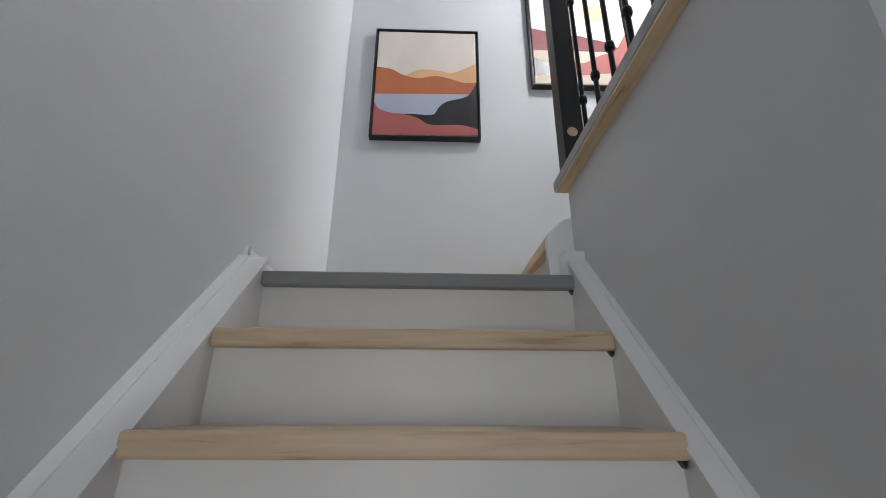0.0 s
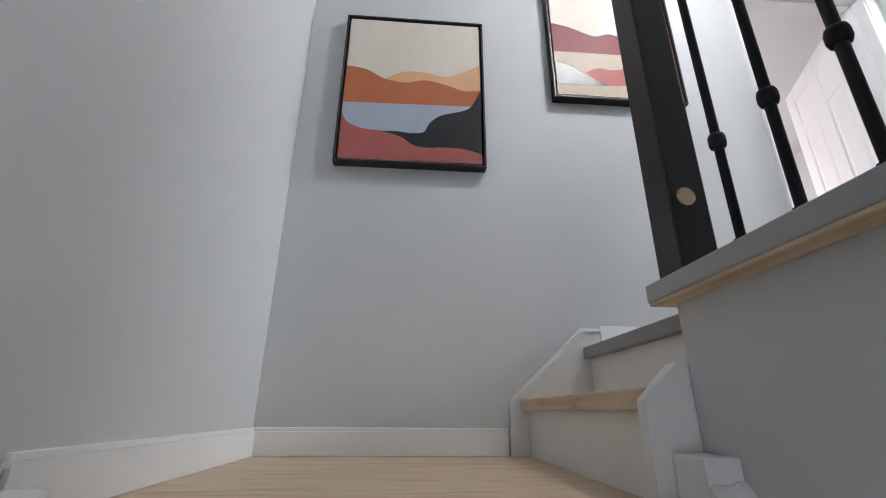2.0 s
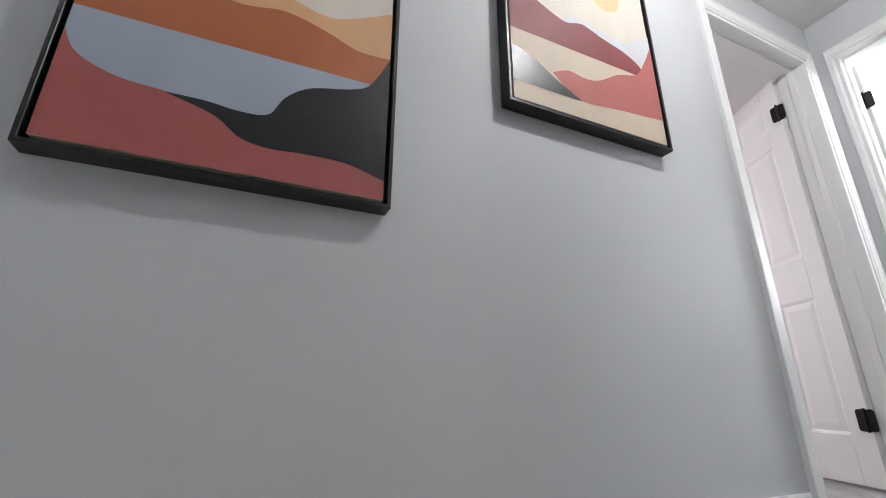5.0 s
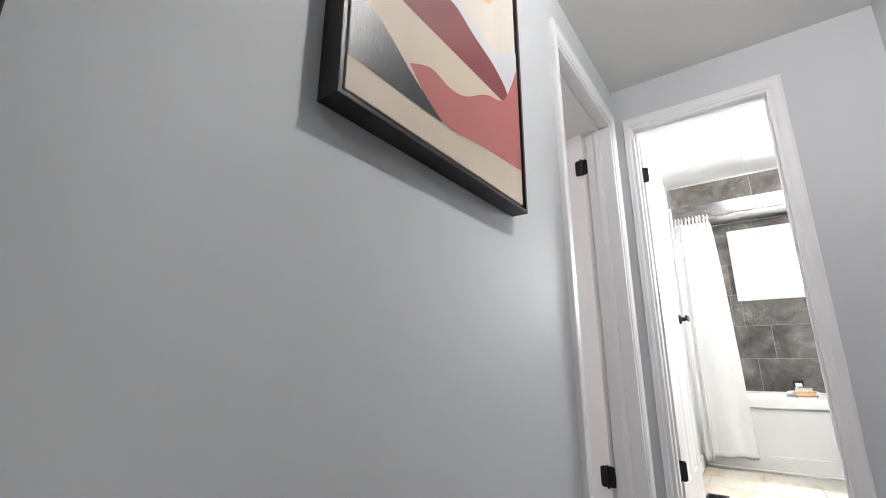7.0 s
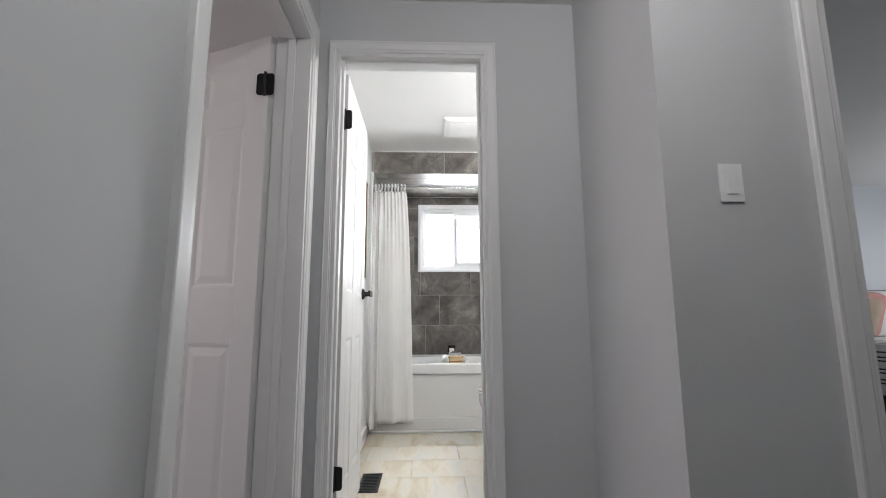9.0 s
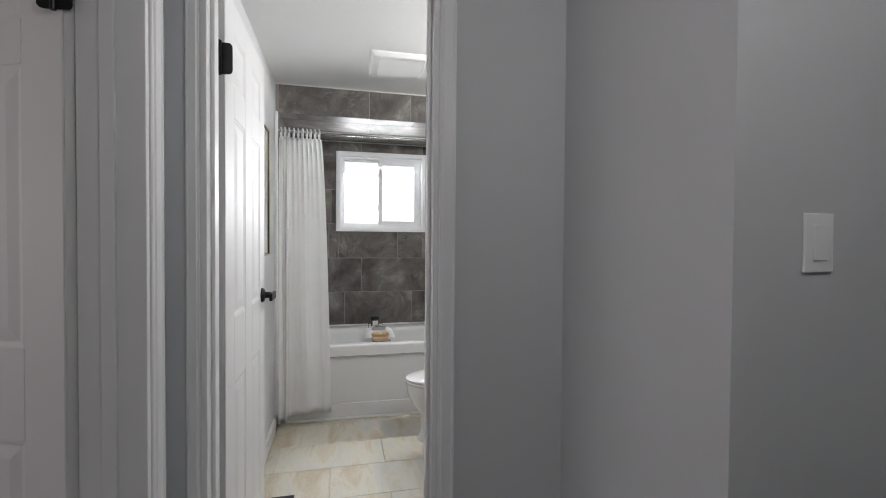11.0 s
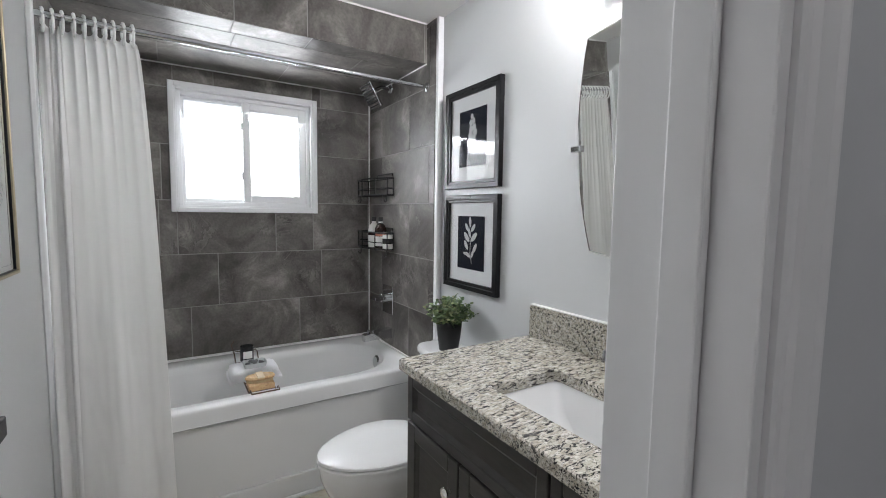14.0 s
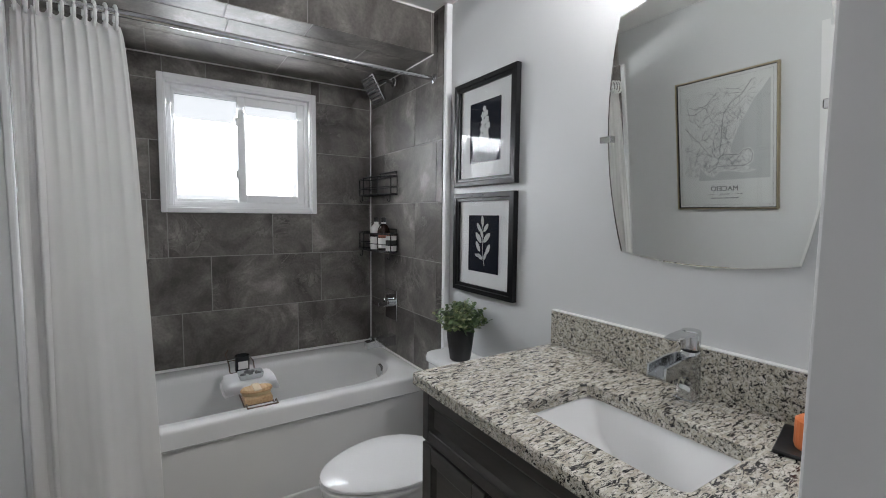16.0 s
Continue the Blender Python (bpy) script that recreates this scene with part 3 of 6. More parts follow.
structure("bath_soffit", rbox((SOF_X + 0.0018, BY0, SOF_Z + 0.0018), (BX1 + 0.0018, NORTH, CEIL_B)), GROUT, "boxed ceiling soffit over the bathtub", "soffit")
tiles_e = bpy.data.objects["wall_bath_window"]
tiles_sof = bpy.data.objects["bath_soffit"]
tiles_s = bpy.data.objects["wall_bath_south"]
tiles_n = bpy.data.objects["wall_bath_north"]
tiles_f = bpy.data.objects["floor_bath"]
_made = {}


def tile(parent, lo, hi, mat, face):
    """One tile with a narrow chamfer; alike tiles share one mesh. face: the axis it lies across."""
    size = tuple(round(h - l, 4) for l, h in zip(lo, hi))
    if min(size) < 0.003:
        return
    key = (size, mat.name)
    if key not in _made:
        me = bpy.data.meshes.new("tile")
        b = bmesh.new()
        sx, sy, sz = (s / 2 for s in size)
        c = 0.0012
        ax = "xyz".index(face)
        half = [sx, sy, sz]

        def ring(inset, depth):
            out = []
            for u, v in ((-1, -1), (1, -1), (1, 1), (-1, 1)):
                p = [0, 0, 0]
                o = [a for a in range(3) if a != ax]
                p[o[0]], p[o[1]] = u * (half[o[0]] - inset), v * (half[o[1]] - inset)
                p[ax] = depth
                out.append(p)
            return out
        d = half[ax]
        rings = [ring(c, -d), ring(0, -d + c), ring(0, d - c), ring(c, d)]
        vs = [[b.verts.new(p) for p in r] for r in rings]
        for p, q in zip(vs, vs[1:]):
            for k in range(4):
                b.faces.new((p[k], p[(k + 1) % 4], q[(k + 1) % 4], q[k]))
        b.faces.new(vs[0][::-1])
        b.faces.new(vs[-1])
        bmesh.ops.recalc_face_normals(b, faces=b.faces[:])
        b.to_mesh(me)
        b.free()
        me.materials.append(mat)
        _made[key] = me
    ob = new("tile", _made[key])
    ob.parent = parent
    ob.location = [(l + h) / 2 for l, h in zip(lo, hi)]


def clipped(rect, hole):
    """A rectangle (u0, u1, v0, v1) less a hole, as rectangles."""
    u0, u1, v0, v1 = rect
    a0, a1, b0, b1 = hole
    if u1 <= a0 or u0 >= a1 or v1 <= b0 or v0 >= b1:
        return [rect]
    out = []
    if u0 < a0:
        out.append((u0, a0, v0, v1))
    if u1 > a1:
        out.append((a1, u1, v0, v1))
    m0, m1 = max(u0, a0), min(u1, a1)
    if v0 < b0:
        out.append((m0, m1, v0, b0))
    if v1 > b1:
        out.append((m0, m1, b1, v1))
    return out


def tile_rows(u_lo, u_hi, v_lo, v_hi, offsets, put, hole=(9, 9, 9, 9)):
    for k in range(-1, 8):
        z0, z1 = ROW0 + k * T_H, ROW0 + (k + 1) * T_H
        a, b = max(z0, v_lo), min(z1, v_hi)
        if b - a < 0.01:
            continue
        start = offsets.get(k, 0.3)
        n = math.floor((u_lo - start) / T_W)
        u = start + n * T_W
        while u < u_hi:
            c, d = max(u, u_lo), min(u + T_W, u_hi)
            if d - c > 0.01:
                for r in clipped((c, d, a, b), hole):
                    put(*r)
            u += T_W


TRIM_OUT = (1.048, 1.835, 1.362, 2.057)
tile_rows(TY0, TY1, 0.2, SOF_Z, OFF, lambda a, b, c, d: tile(tiles_e, (BX1, a + GAP, c + GAP), (BX1 + 0.011, b - GAP, d - GAP), TILE, "x"), (WIN[0], WIN[1], WIN[2], WIN[3]))
S_OFF = {k: 5.09 - 0.375 * (k % 2) for k in range(-1, 8)}
tile_rows(TX0, BX1 - 0.002, 0.2, CEIL_B, S_OFF, lambda a, b, c, d: tile(tiles_s, (a + GAP, BY0 + 0.003, c + GAP), (b - GAP, TY0, d - GAP), TILE, "y"))
tile_rows(TXN, BX1 - 0.002, 0.2, SOF_Z, S_OFF, lambda a, b, c, d: tile(tiles_n, (a + GAP, TY1, c + GAP), (b - GAP, NORTH - 0.001, d - GAP), TILE, "y"))
for a, b in ((TY0, 0.707), (0.707, 1.301), (1.301, 1.596), (1.596, TY1)):
    tile(tiles_sof, (SOF_X, a + GAP, SOF_Z + GAP), (SOF_X + 0.010, b - GAP, CEIL_B - GAP), TILE, "x")
for i, (x0, x1) in enumerate(((SOF_X, 4.67), (4.67, 4.97), (4.97, BX1))):
    for a, b in (((TY0, 1.28), (1.28, 1.60), (1.60, TY1)), ((TY0, 0.99), (0.99, 1.58), (1.58, TY1)), ((TY0, 1.28), (1.28, 1.87), (1.87, TY1)))[i]:
        tile(tiles_sof, (x0 + GAP, a + GAP, SOF_Z), (x1 - GAP, b - GAP, SOF_Z + 0.009), TILE, "z")
# floor tiles, laid along y in a running pattern
FT_X, FT_Y = 0.305, 0.612
for i in range(9):
    x0 = 2.69 + i * FT_X
    if x0 > 4.62:
        break
    y = BY0 - 0.35 + (0.306 if i % 2 else 0.0)
    while y < NORTH:
        a, b = max(y, BY0), min(y + FT_Y, NORTH - 0.015)
        c, d = max(x0, 2.69), min(x0 + FT_X, 4.62)
        if b - a > 0.02:
            if c < BX0 - 0.001:
                if b > BD[0] + 0.02 and a < BD[1] - 0.02:
                    tile(tiles_f, (2.69 + GAP, max(a, BD[0] + 0.018), -0.0055), (d - GAP, min(b, BD[1] - 0.018), 0.001), FLOOR_TILE, "z")
            else:
                tile(tiles_f, (c + GAP / 2, a + GAP / 2, -0.0055), (d - GAP / 2, b - GAP / 2, 0.001), FLOOR_TILE, "z")
        y += FT_Y
structure("wall_grout_south", rbox((TX0 + 0.003, BY0 + 0.0005, 0.2), (BX1 + 0.001, TY0 - 0.0018, SOF_Z + 0.001)), GROUT, "pale grey grout bed of the shower tiles", "grout")
structure("wall_grout_north", rbox((TXN + 0.003, TY1 + 0.0018, 0.2), (BX1 + 0.001, NORTH - 0.0005, SOF_Z + 0.001)), GROUT, "pale grey grout bed of the shower tiles", "grout")
WHITE_CAULK = flat("white_caulk", (0.80, 0.80, 0.79), 0.5)
caulk = boxes(((BX1 - 0.006, TY0, SOF_Z - 0.006), (BX1, TY1, SOF_Z)), ((BX1 - 0.006, TY0, 0.55), (BX1, TY0 + 0.006, SOF_Z - 0.006)), ((BX1 - 0.008, TY0, 0.535), (BX1, TY1, 0.547)),
              ((SOF_X - 0.004, BY0, CEIL_B - 0.006), (SOF_X, NORTH, CEIL_B)), ((SOF_X, TY0, SOF_Z - 0.005), (BX1 - 0.006, TY0 + 0.005, SOF_Z)), ((4.57, TY0, 0.537), (BX1 - 0.008, TY0 + 0.008, 0.545)))
structure("trim_caulk", caulk, WHITE_CAULK, "white caulk lines between tiles and tub", "caulk")
structure("trim_tile_edge", boxes(((TX0 - 0.026, BY0, 0.0), (TX0, BY0 + 0.032, CEIL_B)), r=0.005), TRIM, "white strip at the edge of the tile", "trim")
structure("trim_tile_edge_2", boxes(((TXN - 0.026, NORTH - 0.019, 0.10), (TXN, NORTH, SOF_Z)), r=0.005), TRIM, "white strip at the edge of the tile", "trim")

# ---- window ----
win = thing("window_1", "white vinyl sliding window with bright daylight panes", "window", kind="structure")
VINYL = material("white_vinyl", (0.82, 0.83, 0.84), 0.32, vary=0.01, grain=80, bump=0.02)


def ring_frame(y0, y1, z0, z1, w, x0, x1, r=0.003):
    return boxes(((x0, y0, z0), (x1, y0 + w, z1)), ((x0, y1 - w, z0), (x1, y1, z1)), ((x0, y0 + w, z0), (x1, y1 - w, z0 + w)), ((x0, y0 + w, z1 - w), (x1, y1 - w, z1)), r=r)


part("window_trim", ring_frame(*TRIM_OUT, 0.028, BX1 - 0.014, BX1 - 0.0005, 0.004), VINYL, win)
part("window_trim", ring_frame(1.073, 1.810, 1.388, 2.031, 0.012, BX1 - 0.008, BX1 + 0.10, 0.002), VINYL, win)
part("window_frame", ring_frame(1.085, 1.798, 1.400, 2.019, 0.022, BX1 + 0.028, BX1 + 0.10, 0.003), VINYL, win)
sash = part("sash", ring_frame(1.107, 1.470, 1.422, 1.997, 0.042, BX1 + 0.032, BX1 + 0.060, 0.004), VINYL, win, "white sliding sash")
part("sash_rail", rbox((BX1 + 0.020, 1.436, 1.425), (BX1 + 0.034, 1.470, 1.994), 0.003), VINYL, sash)
part("sash", ring_frame(1.440, 1.776, 1.422, 1.997, 0.016, BX1 + 0.064, BX1 + 0.092, 0.003), VINYL, win)
for z in (1.575, 1.86):
    part("latch", rbox((BX1 + 0.018, 1.470, z - 0.022), (BX1 + 0.034, 1.481, z + 0.022), 0.003), VINYL, win)
GLASS = bpy.data.materials.new("window_glass")
GLASS.use_nodes = True
_g = GLASS.node_tree
_gb = _g.nodes["Principled BSDF"]
_gb.inputs["Transmission Weight"].default_value, _gb.inputs["Roughness"].default_value, _gb.inputs["IOR"].default_value = 1.0, 0.02, 1.45
for y0, y1, x in ((1.147, 1.430, BX1 + 0.045), (1.454, 1.762, BX1 + 0.077)):
    p = part("pane", rbox((x, y0, 1.437), (x + 0.004, y1, 1.983)), GLASS, win)
    p.visible_shadow = False
SKYCARD = bpy.data.materials.new("bright_overcast_sky")
SKYCARD.use_nodes = True
_e = SKYCARD.node_tree
_em = _e.nodes.new("ShaderNodeEmission")
_em.inputs[0].default_value, _em.inputs[1].default_value = (0.93, 0.97, 1.0, 1), 2.7
_e.links.new(_em.outputs[0], _e.nodes["Material Output"].inputs[0])
structure("backdrop", rbox((7.5, -0.9, -0.2), (7.52, 3.9, 4.5)), SKYCARD, "plain bright overcast sky outside", "sky")

# ---- bathtub ----
tub = thing("bathtub", "white acrylic alcove bathtub with a flat apron", "bathtub")
RIM = 0.537
bx0, bx1, by0, by1 = 4.552, BX1 - 0.001, TY0 + 0.001, TY1 - 0.001
icx, icy = 4.912, 1.440


def basin_ring(hx, hy, r, z, dx=0.0, dy=0.0):
    return rrect(icx + dx, icy + dy, hx, hy, r, z, 10)


outer = rrect((bx0 + bx1) / 2, (by0 + by1) / 2, (bx1 - bx0) / 2, (by1 - by0) / 2, 0.012, RIM - 0.013, 10)
outer_mid = rrect((bx0 + bx1) / 2, (by0 + by1) / 2, (bx1 - bx0) / 2 - 0.003, (by1 - by0) / 2 - 0.002, 0.012, RIM - 0.004, 10)
outer_top = rrect((bx0 + bx1) / 2, (by0 + by1) / 2, (bx1 - bx0) / 2 - 0.012, (by1 - by0) / 2 - 0.012, 0.012, RIM, 10)
lip = rrect((bx0 + bx1) / 2, (by0 + by1) / 2, (bx1 - bx0) / 2, (by1 - by0) / 2, 0.012, 0.462, 10)
lip2 = rrect((bx0 + bx1) / 2 + 0.010, (by0 + by1) / 2, (bx1 - bx0) / 2 - 0.010, (by1 - by0) / 2 - 0.004, 0.010, 0.450, 10)
rings = [lip2, lip, outer, outer_mid, outer_top,
         basin_ring(0.285, 0.655, 0.27, RIM - 0.001), basin_ring(0.275, 0.645, 0.262, RIM - 0.010), basin_ring(0.268, 0.632, 0.255, RIM - 0.05),
         basin_ring(0.250, 0.60, 0.235, RIM - 0.22), basin_ring(0.235, 0.565, 0.21, 0.20), basin_ring(0.205, 0.52, 0.18, 0.160), basin_ring(0.10, 0.40, 0.09, 0.150)]
part("basin", loft(rings, (False, True)), ACRYLIC, tub, smooth=True)
part("apron", rbox((4.574, by0, 0.11), (4.596, by1, 0.4505), 0.004), ACRYLIC, tub)
part("skirt", rbox((4.562, by0, 0.022), (4.584, by1, 0.120), 0.005), ACRYLIC, tub)
part("skirt_trim", tube([(4.566, by0, 0.012), (4.566, by1, 0.012)], 0.011, 8), TRIM, tub)
part("overflow_cover", lathe([(0.040, 0), (0.040, 0.006), (0.033, 0.011), (0.014, 0.013)], 24, pose(4.875, 0.822, 0.482, -84)), CHROME, tub, "round chrome overflow cover")
part("body_back", rbox((4.596, by0 + 0.01, 0.003), (5.28, by1 - 0.01, 0.12)), ACRYLIC, tub)

# ---- shower fittings on the south tile wall ----
spout = thing("tub_spout", "chrome flat tub spout on the tiled wall", "tub spout")
b = loft([[(4.959 + q * w, TY0 + y, z) for q, z in ((-1, z0), (1, z0), (1, z1), (-1, z1))] for y, w, z0, z1 in ((0, 0.028, 0.594, 0.656), (0.05, 0.026, 0.598, 0.650), (0.13, 0.025, 0.598, 0.640), (0.178, 0.025, 0.592, 0.632))])
part("spout_body", b, CHROME, spout)
part("diverter", rbox((4.952, TY0 + 0.140, 0.633), (4.966, TY0 + 0.154, 0.662), 0.002), CHROME, spout)
valve = thing("shower_valve", "chrome shower valve with a square plate and lever", "shower valve")
part("plate", rbox((4.912, TY0, 0.742), (5.060, TY0 + 0.007, 0.920), 0.010, 3), CHROME, valve)
part("stem", lathe([(0.026, 0), (0.026, 0.045), (0.022, 0.05)], 20, pose(4.985, TY0 + 0.006, 0.845, -90)), CHROME, valve)
part("lever", rbox((4.940, TY0 + 0.050, 0.836), (5.030, TY0 + 0.108, 0.858), 0.004), CHROME, valve)
shower = thing("rain_shower", "square chrome rain shower on a short arm", "shower")
part("arm", tube([(4.965, TY0, 2.112), (4.965, TY0 + 0.06, 2.116), (4.965, TY0 + 0.095, 2.098), (4.965, TY0 + 0.118, 2.062)], 0.009, 10), CHROME, shower, smooth=True)
part("flange", lathe([(0.028, 0), (0.026, 0.006), (0.012, 0.010)], 20, pose(4.965, TY0, 2.112, -90)), CHROME, shower)
hm = pose(4.965, TY0 + 0.125, 2.055, 60)
b = add_box(bmesh.new(), (-0.075, -0.075, -0.008), (0.075, 0.075, 0.008), 0.004, 2, hm)
head = part("plate", b, CHROME, shower)
for i in range(8):
    b = add_box(bmesh.new(), (-0.068, -0.062 + i * 0.017, -0.0115), (0.068, -0.055 + i * 0.017, -0.0075), 0.001, 1, hm)
    part("nozzle_strip", b, IRON, head)

# ---- curtain rod and curtain ----
ROD_X, ROD_Z = 4.520, 2.022
rod = thing("curtain_rod", "thin chrome shower curtain rod", "curtain rod")
part("outer_tube", tube([(ROD_X, 1.62, ROD_Z), (ROD_X, NORTH - 0.004, ROD_Z)], 0.0125, 14), CHROME, rod, smooth=True)
part("inner_tube", tube([(ROD_X, TY0, ROD_Z), (ROD_X, 1.62, ROD_Z)], 0.0105, 14), CHROME, rod, smooth=True)
for y, a in ((TY0, -90), (NORTH - 0.001, 90)):
    part("flange", lathe([(0.024, 0), (0.022, 0.010), (0.013, 0.014)], 20, pose(ROD_X, y, ROD_Z, a)), CHROME, rod)
CLOTH = material("white_woven_cotton", (0.87, 0.865, 0.855), 0.85, vary=0.03, scale=6, grain=420, bump=0.35, dist=0.0008)
_c = CLOTH.node_tree
_cb = _c.nodes["Principled BSDF"]
_tr, _mx = _c.nodes.new("ShaderNodeBsdfTranslucent"), _c.nodes.new("ShaderNodeMixShader")
_tr.inputs[0].default_value = (0.85, 0.84, 0.81, 1)
_mx.inputs[0].default_value = 0.16
_c.links.new(_cb.outputs[0], _mx.inputs[1])
_c.links.new(_tr.outputs[0], _mx.inputs[2])
_c.links.new(_mx.outputs[0], _c.nodes["Material Output"].inputs[0])


def curtain_sheet(y_top, y_bot, cuts, deep, keep, top, bottom, x_top, x_bot, amp, seed, n=190, rows=50):
    """A hanging sheet gathered at the rings: each pleat runs down from its ring and opens into a broad soft fold."""
    bm2 = bmesh.new()
    grid = []
    for j2 in range(rows + 1):
        v = j2 / rows
        z = top + (bottom - top) * v
        e = v ** 0.6
        a0, a1 = (y_top[0] + (y_bot[0] - y_top[0]) * e), (y_top[1] + (y_bot[1] - y_top[1]) * e)
        row = []
        for i2 in range(n + 1):
            u = i2 / n
            uu = min(0.9999, max(0.0, u + 0.018 * math.sin(2.6 * v + 4 * u + seed) * v * math.sin(math.pi * u)))
            k = max(q for q in range(len(deep)) if uu >= cuts[q] - 1e-9)
            t = (uu - cuts[k]) / (cuts[k + 1] - cuts[k])
            hold = 1.0 + (keep[k] - 1.0) * min(1.0, v * 2.6) ** 0.8
            wave = deep[k] * hold * (0.5 - 0.5 * math.cos(2 * math.pi * t))
            soft = (0.014 * math.sin(math.pi * (1.9 * u + 0.45 * v) + seed) + 0.007 * math.sin(2 * math.pi * 2.3 * u + 0.8 * v)) * min(1.0, 1.6 * v)
            x = x_top + (x_bot - x_top) * e - amp * wave - soft + (0.005 * noise.noise((u * 5, v * 3, seed)) + 0.0016 * noise.noise((u * 14, v * 22, seed))) * min(1.0, 0.25 + v)
            y = a0 + (a1 - a0) * u + 0.004 * math.sin(2 * math.pi * t) * math.exp(-3 * v)
            dz = 0.007 * math.exp(-26 * v) * (math.cos(2 * math.pi * (t - 0.5)) - 0.5) + 0.016 * v ** 8 * noise.noise((u * 4, 3, seed))
            row.append(bm2.verts.new((x, y, z + dz)))
        grid.append(row)
    for p, q in zip(grid, grid[1:]):
        for i2 in range(n):
            bm2.faces.new((p[i2], p[i2 + 1], q[i2 + 1], q[i2]))
    return bm2


RING_WHITE = material("white_ring_plastic", (0.86, 0.86, 0.85), 0.35, vary=0.01, grain=60, bump=0.01)
curtain = thing("shower_curtain", "white woven cotton shower curtain drawn aside", "shower curtain")
FOLD_CUTS = (0.0, 0.09, 0.22, 0.33, 0.42, 0.56, 0.66, 0.79, 0.91, 1.0)
cl = part("cloth", curtain_sheet((1.926, 2.176), (1.852, 2.178), FOLD_CUTS, (0.8, 1.0, 0.7, 0.9, 1.1, 0.7, 1.0, 0.9, 0.8), (0.0, 0.10, 0.0, 0.0, 0.22, 0.0, 0.05, 0.16, 0.0), 1.988, 0.092, ROD_X + 0.010, 4.496, 0.0115, 3), CLOTH, curtain, smooth=True)
cl2 = part("side_fold", curtain_sheet((2.13, 2.198), (2.140, 2.200), (0.0, 0.45, 1.0), (1.0, 0.8), (0.9, 0.8), 1.986, 0.055, ROD_X + 0.012, 4.486, 0.015, 7, n=40), CLOTH, curtain, smooth=True)
for o in (cl, cl2):
    s = o.modifiers.new("thickness", "SOLIDIFY")
    s.thickness = 0.002
for k in range(10):
    u = 0.5 * (FOLD_CUTS[k] + FOLD_CUTS[k + 1]) if k < 9 else 1.06
    y = 1.928 + 0.242 * u
    pts = [(ROD_X - 0.003 + 0.023 * math.sin(t), y + 0.006 * math.sin(t), ROD_Z - 0.019 + 0.037 * math.cos(t)) for t in [2 * math.pi * q / 18 for q in range(19)]]
    part("ring", tube(pts, 0.0050, 7), RING_WHITE, curtain, "white plastic curtain ring", smooth=True)

# ---- vanity ----
CT_X0, CT_X1, CT_Y1, CT_Z = 2.755, 3.738, 1.240, 0.912
GRANITE = bpy.data.materials.new("speckled_granite")
GRANITE.use_nodes = True
_t = GRANITE.node_tree
_b = _t.nodes["Principled BSDF"]
_geo = _t.nodes.new("ShaderNodeNewGeometry")
_map = _t.nodes.new("ShaderNodeMapping")
_map.inputs["Scale"].default_value = (1.0, 0.42, 1.0)
_map.inputs["Rotation"].default_value = (0, 0, 0.5)
_t.links.new(_geo.outputs["Position"], _map.inputs[0])


def _noise(scale, detail, rough=0.6, warp=0.0):
    t = _t.nodes.new("ShaderNodeTexNoise")
    t.inputs["Scale"].default_value, t.inputs["Detail"].default_value, t.inputs["Roughness"].default_value, t.inputs["Distortion"].default_value = scale, detail, rough, warp
    _t.links.new(_map.outputs[0], t.inputs["Vector"])
    return t.outputs[0]


_r1 = ramp_of(_t, _noise(80, 6, 0.65, 0.7), [(0.30, (0.30, 0.265, 0.20)), (0.45, (0.46, 0.43, 0.36)), (0.56, (0.58, 0.555, 0.49)), (0.68, (0.71, 0.69, 0.65))])
_r2 = ramp_of(_t, _noise(160, 6, 0.65, 1.0), [(0.53, (0, 0, 0)), (0.61, (0.8, 0.8, 0.8))])
_map = _t.nodes.new("ShaderNodeMapping")
_map.inputs["Scale"].default_value = (1.0, 0.30, 1.0)
_map.inputs["Rotation"].default_value = (0, 0, 0.75)
_t.links.new(_geo.outputs["Position"], _map.inputs[0])
_r3 = ramp_of(_t, _noise(132, 6, 0.70, 1.0), [(0.525, (0, 0, 0)), (0.565, (1, 1, 1))])
_m1, _m2 = _t.nodes.new("ShaderNodeMixRGB"), _t.nodes.new("ShaderNodeMixRGB")
_m1.inputs[2].default_value = (0.20, 0.185, 0.165, 1)
_m2.inputs[2].default_value = (0.022, 0.022, 0.023, 1)
_t.links.new(_r2.outputs[0], _m1.inputs[0])
_t.links.new(_r1.outputs[0], _m1.inputs[1])
_t.links.new(_r3.outputs[0], _m2.inputs[0])
_t.links.new(_m1.outputs[0], _m2.inputs[1])
_t.links.new(_m2.outputs[0], _b.inputs["Base Color"])
_b.inputs["Roughness"].default_value = 0.16

vanity = thing("vanity_cabinet", "dark espresso bathroom vanity with panelled doors", "vanity")
VX1, VY1 = 3.712, 1.222
part("body", boxes(((2.762, BY0 + 0.002, 0.09), (2.780, VY1 - 0.02, CT_Z - 0.037)), ((VX1 - 0.018, BY0 + 0.002, 0.09), (VX1, VY1 - 0.02, CT_Z - 0.037)), ((2.780, BY0 + 0.002, 0.09), (VX1 - 0.018, VY1 - 0.02, 0.108)), ((2.780, VY1 - 0.040, 0.108), (VX1 - 0.018, VY1 - 0.02, CT_Z - 0.037)), ((2.78, BY0 + 0.01, 0.0), (VX1 - 0.01, VY1 - 0.08, 0.09)), r=0.001), ESPRESSO, vanity)


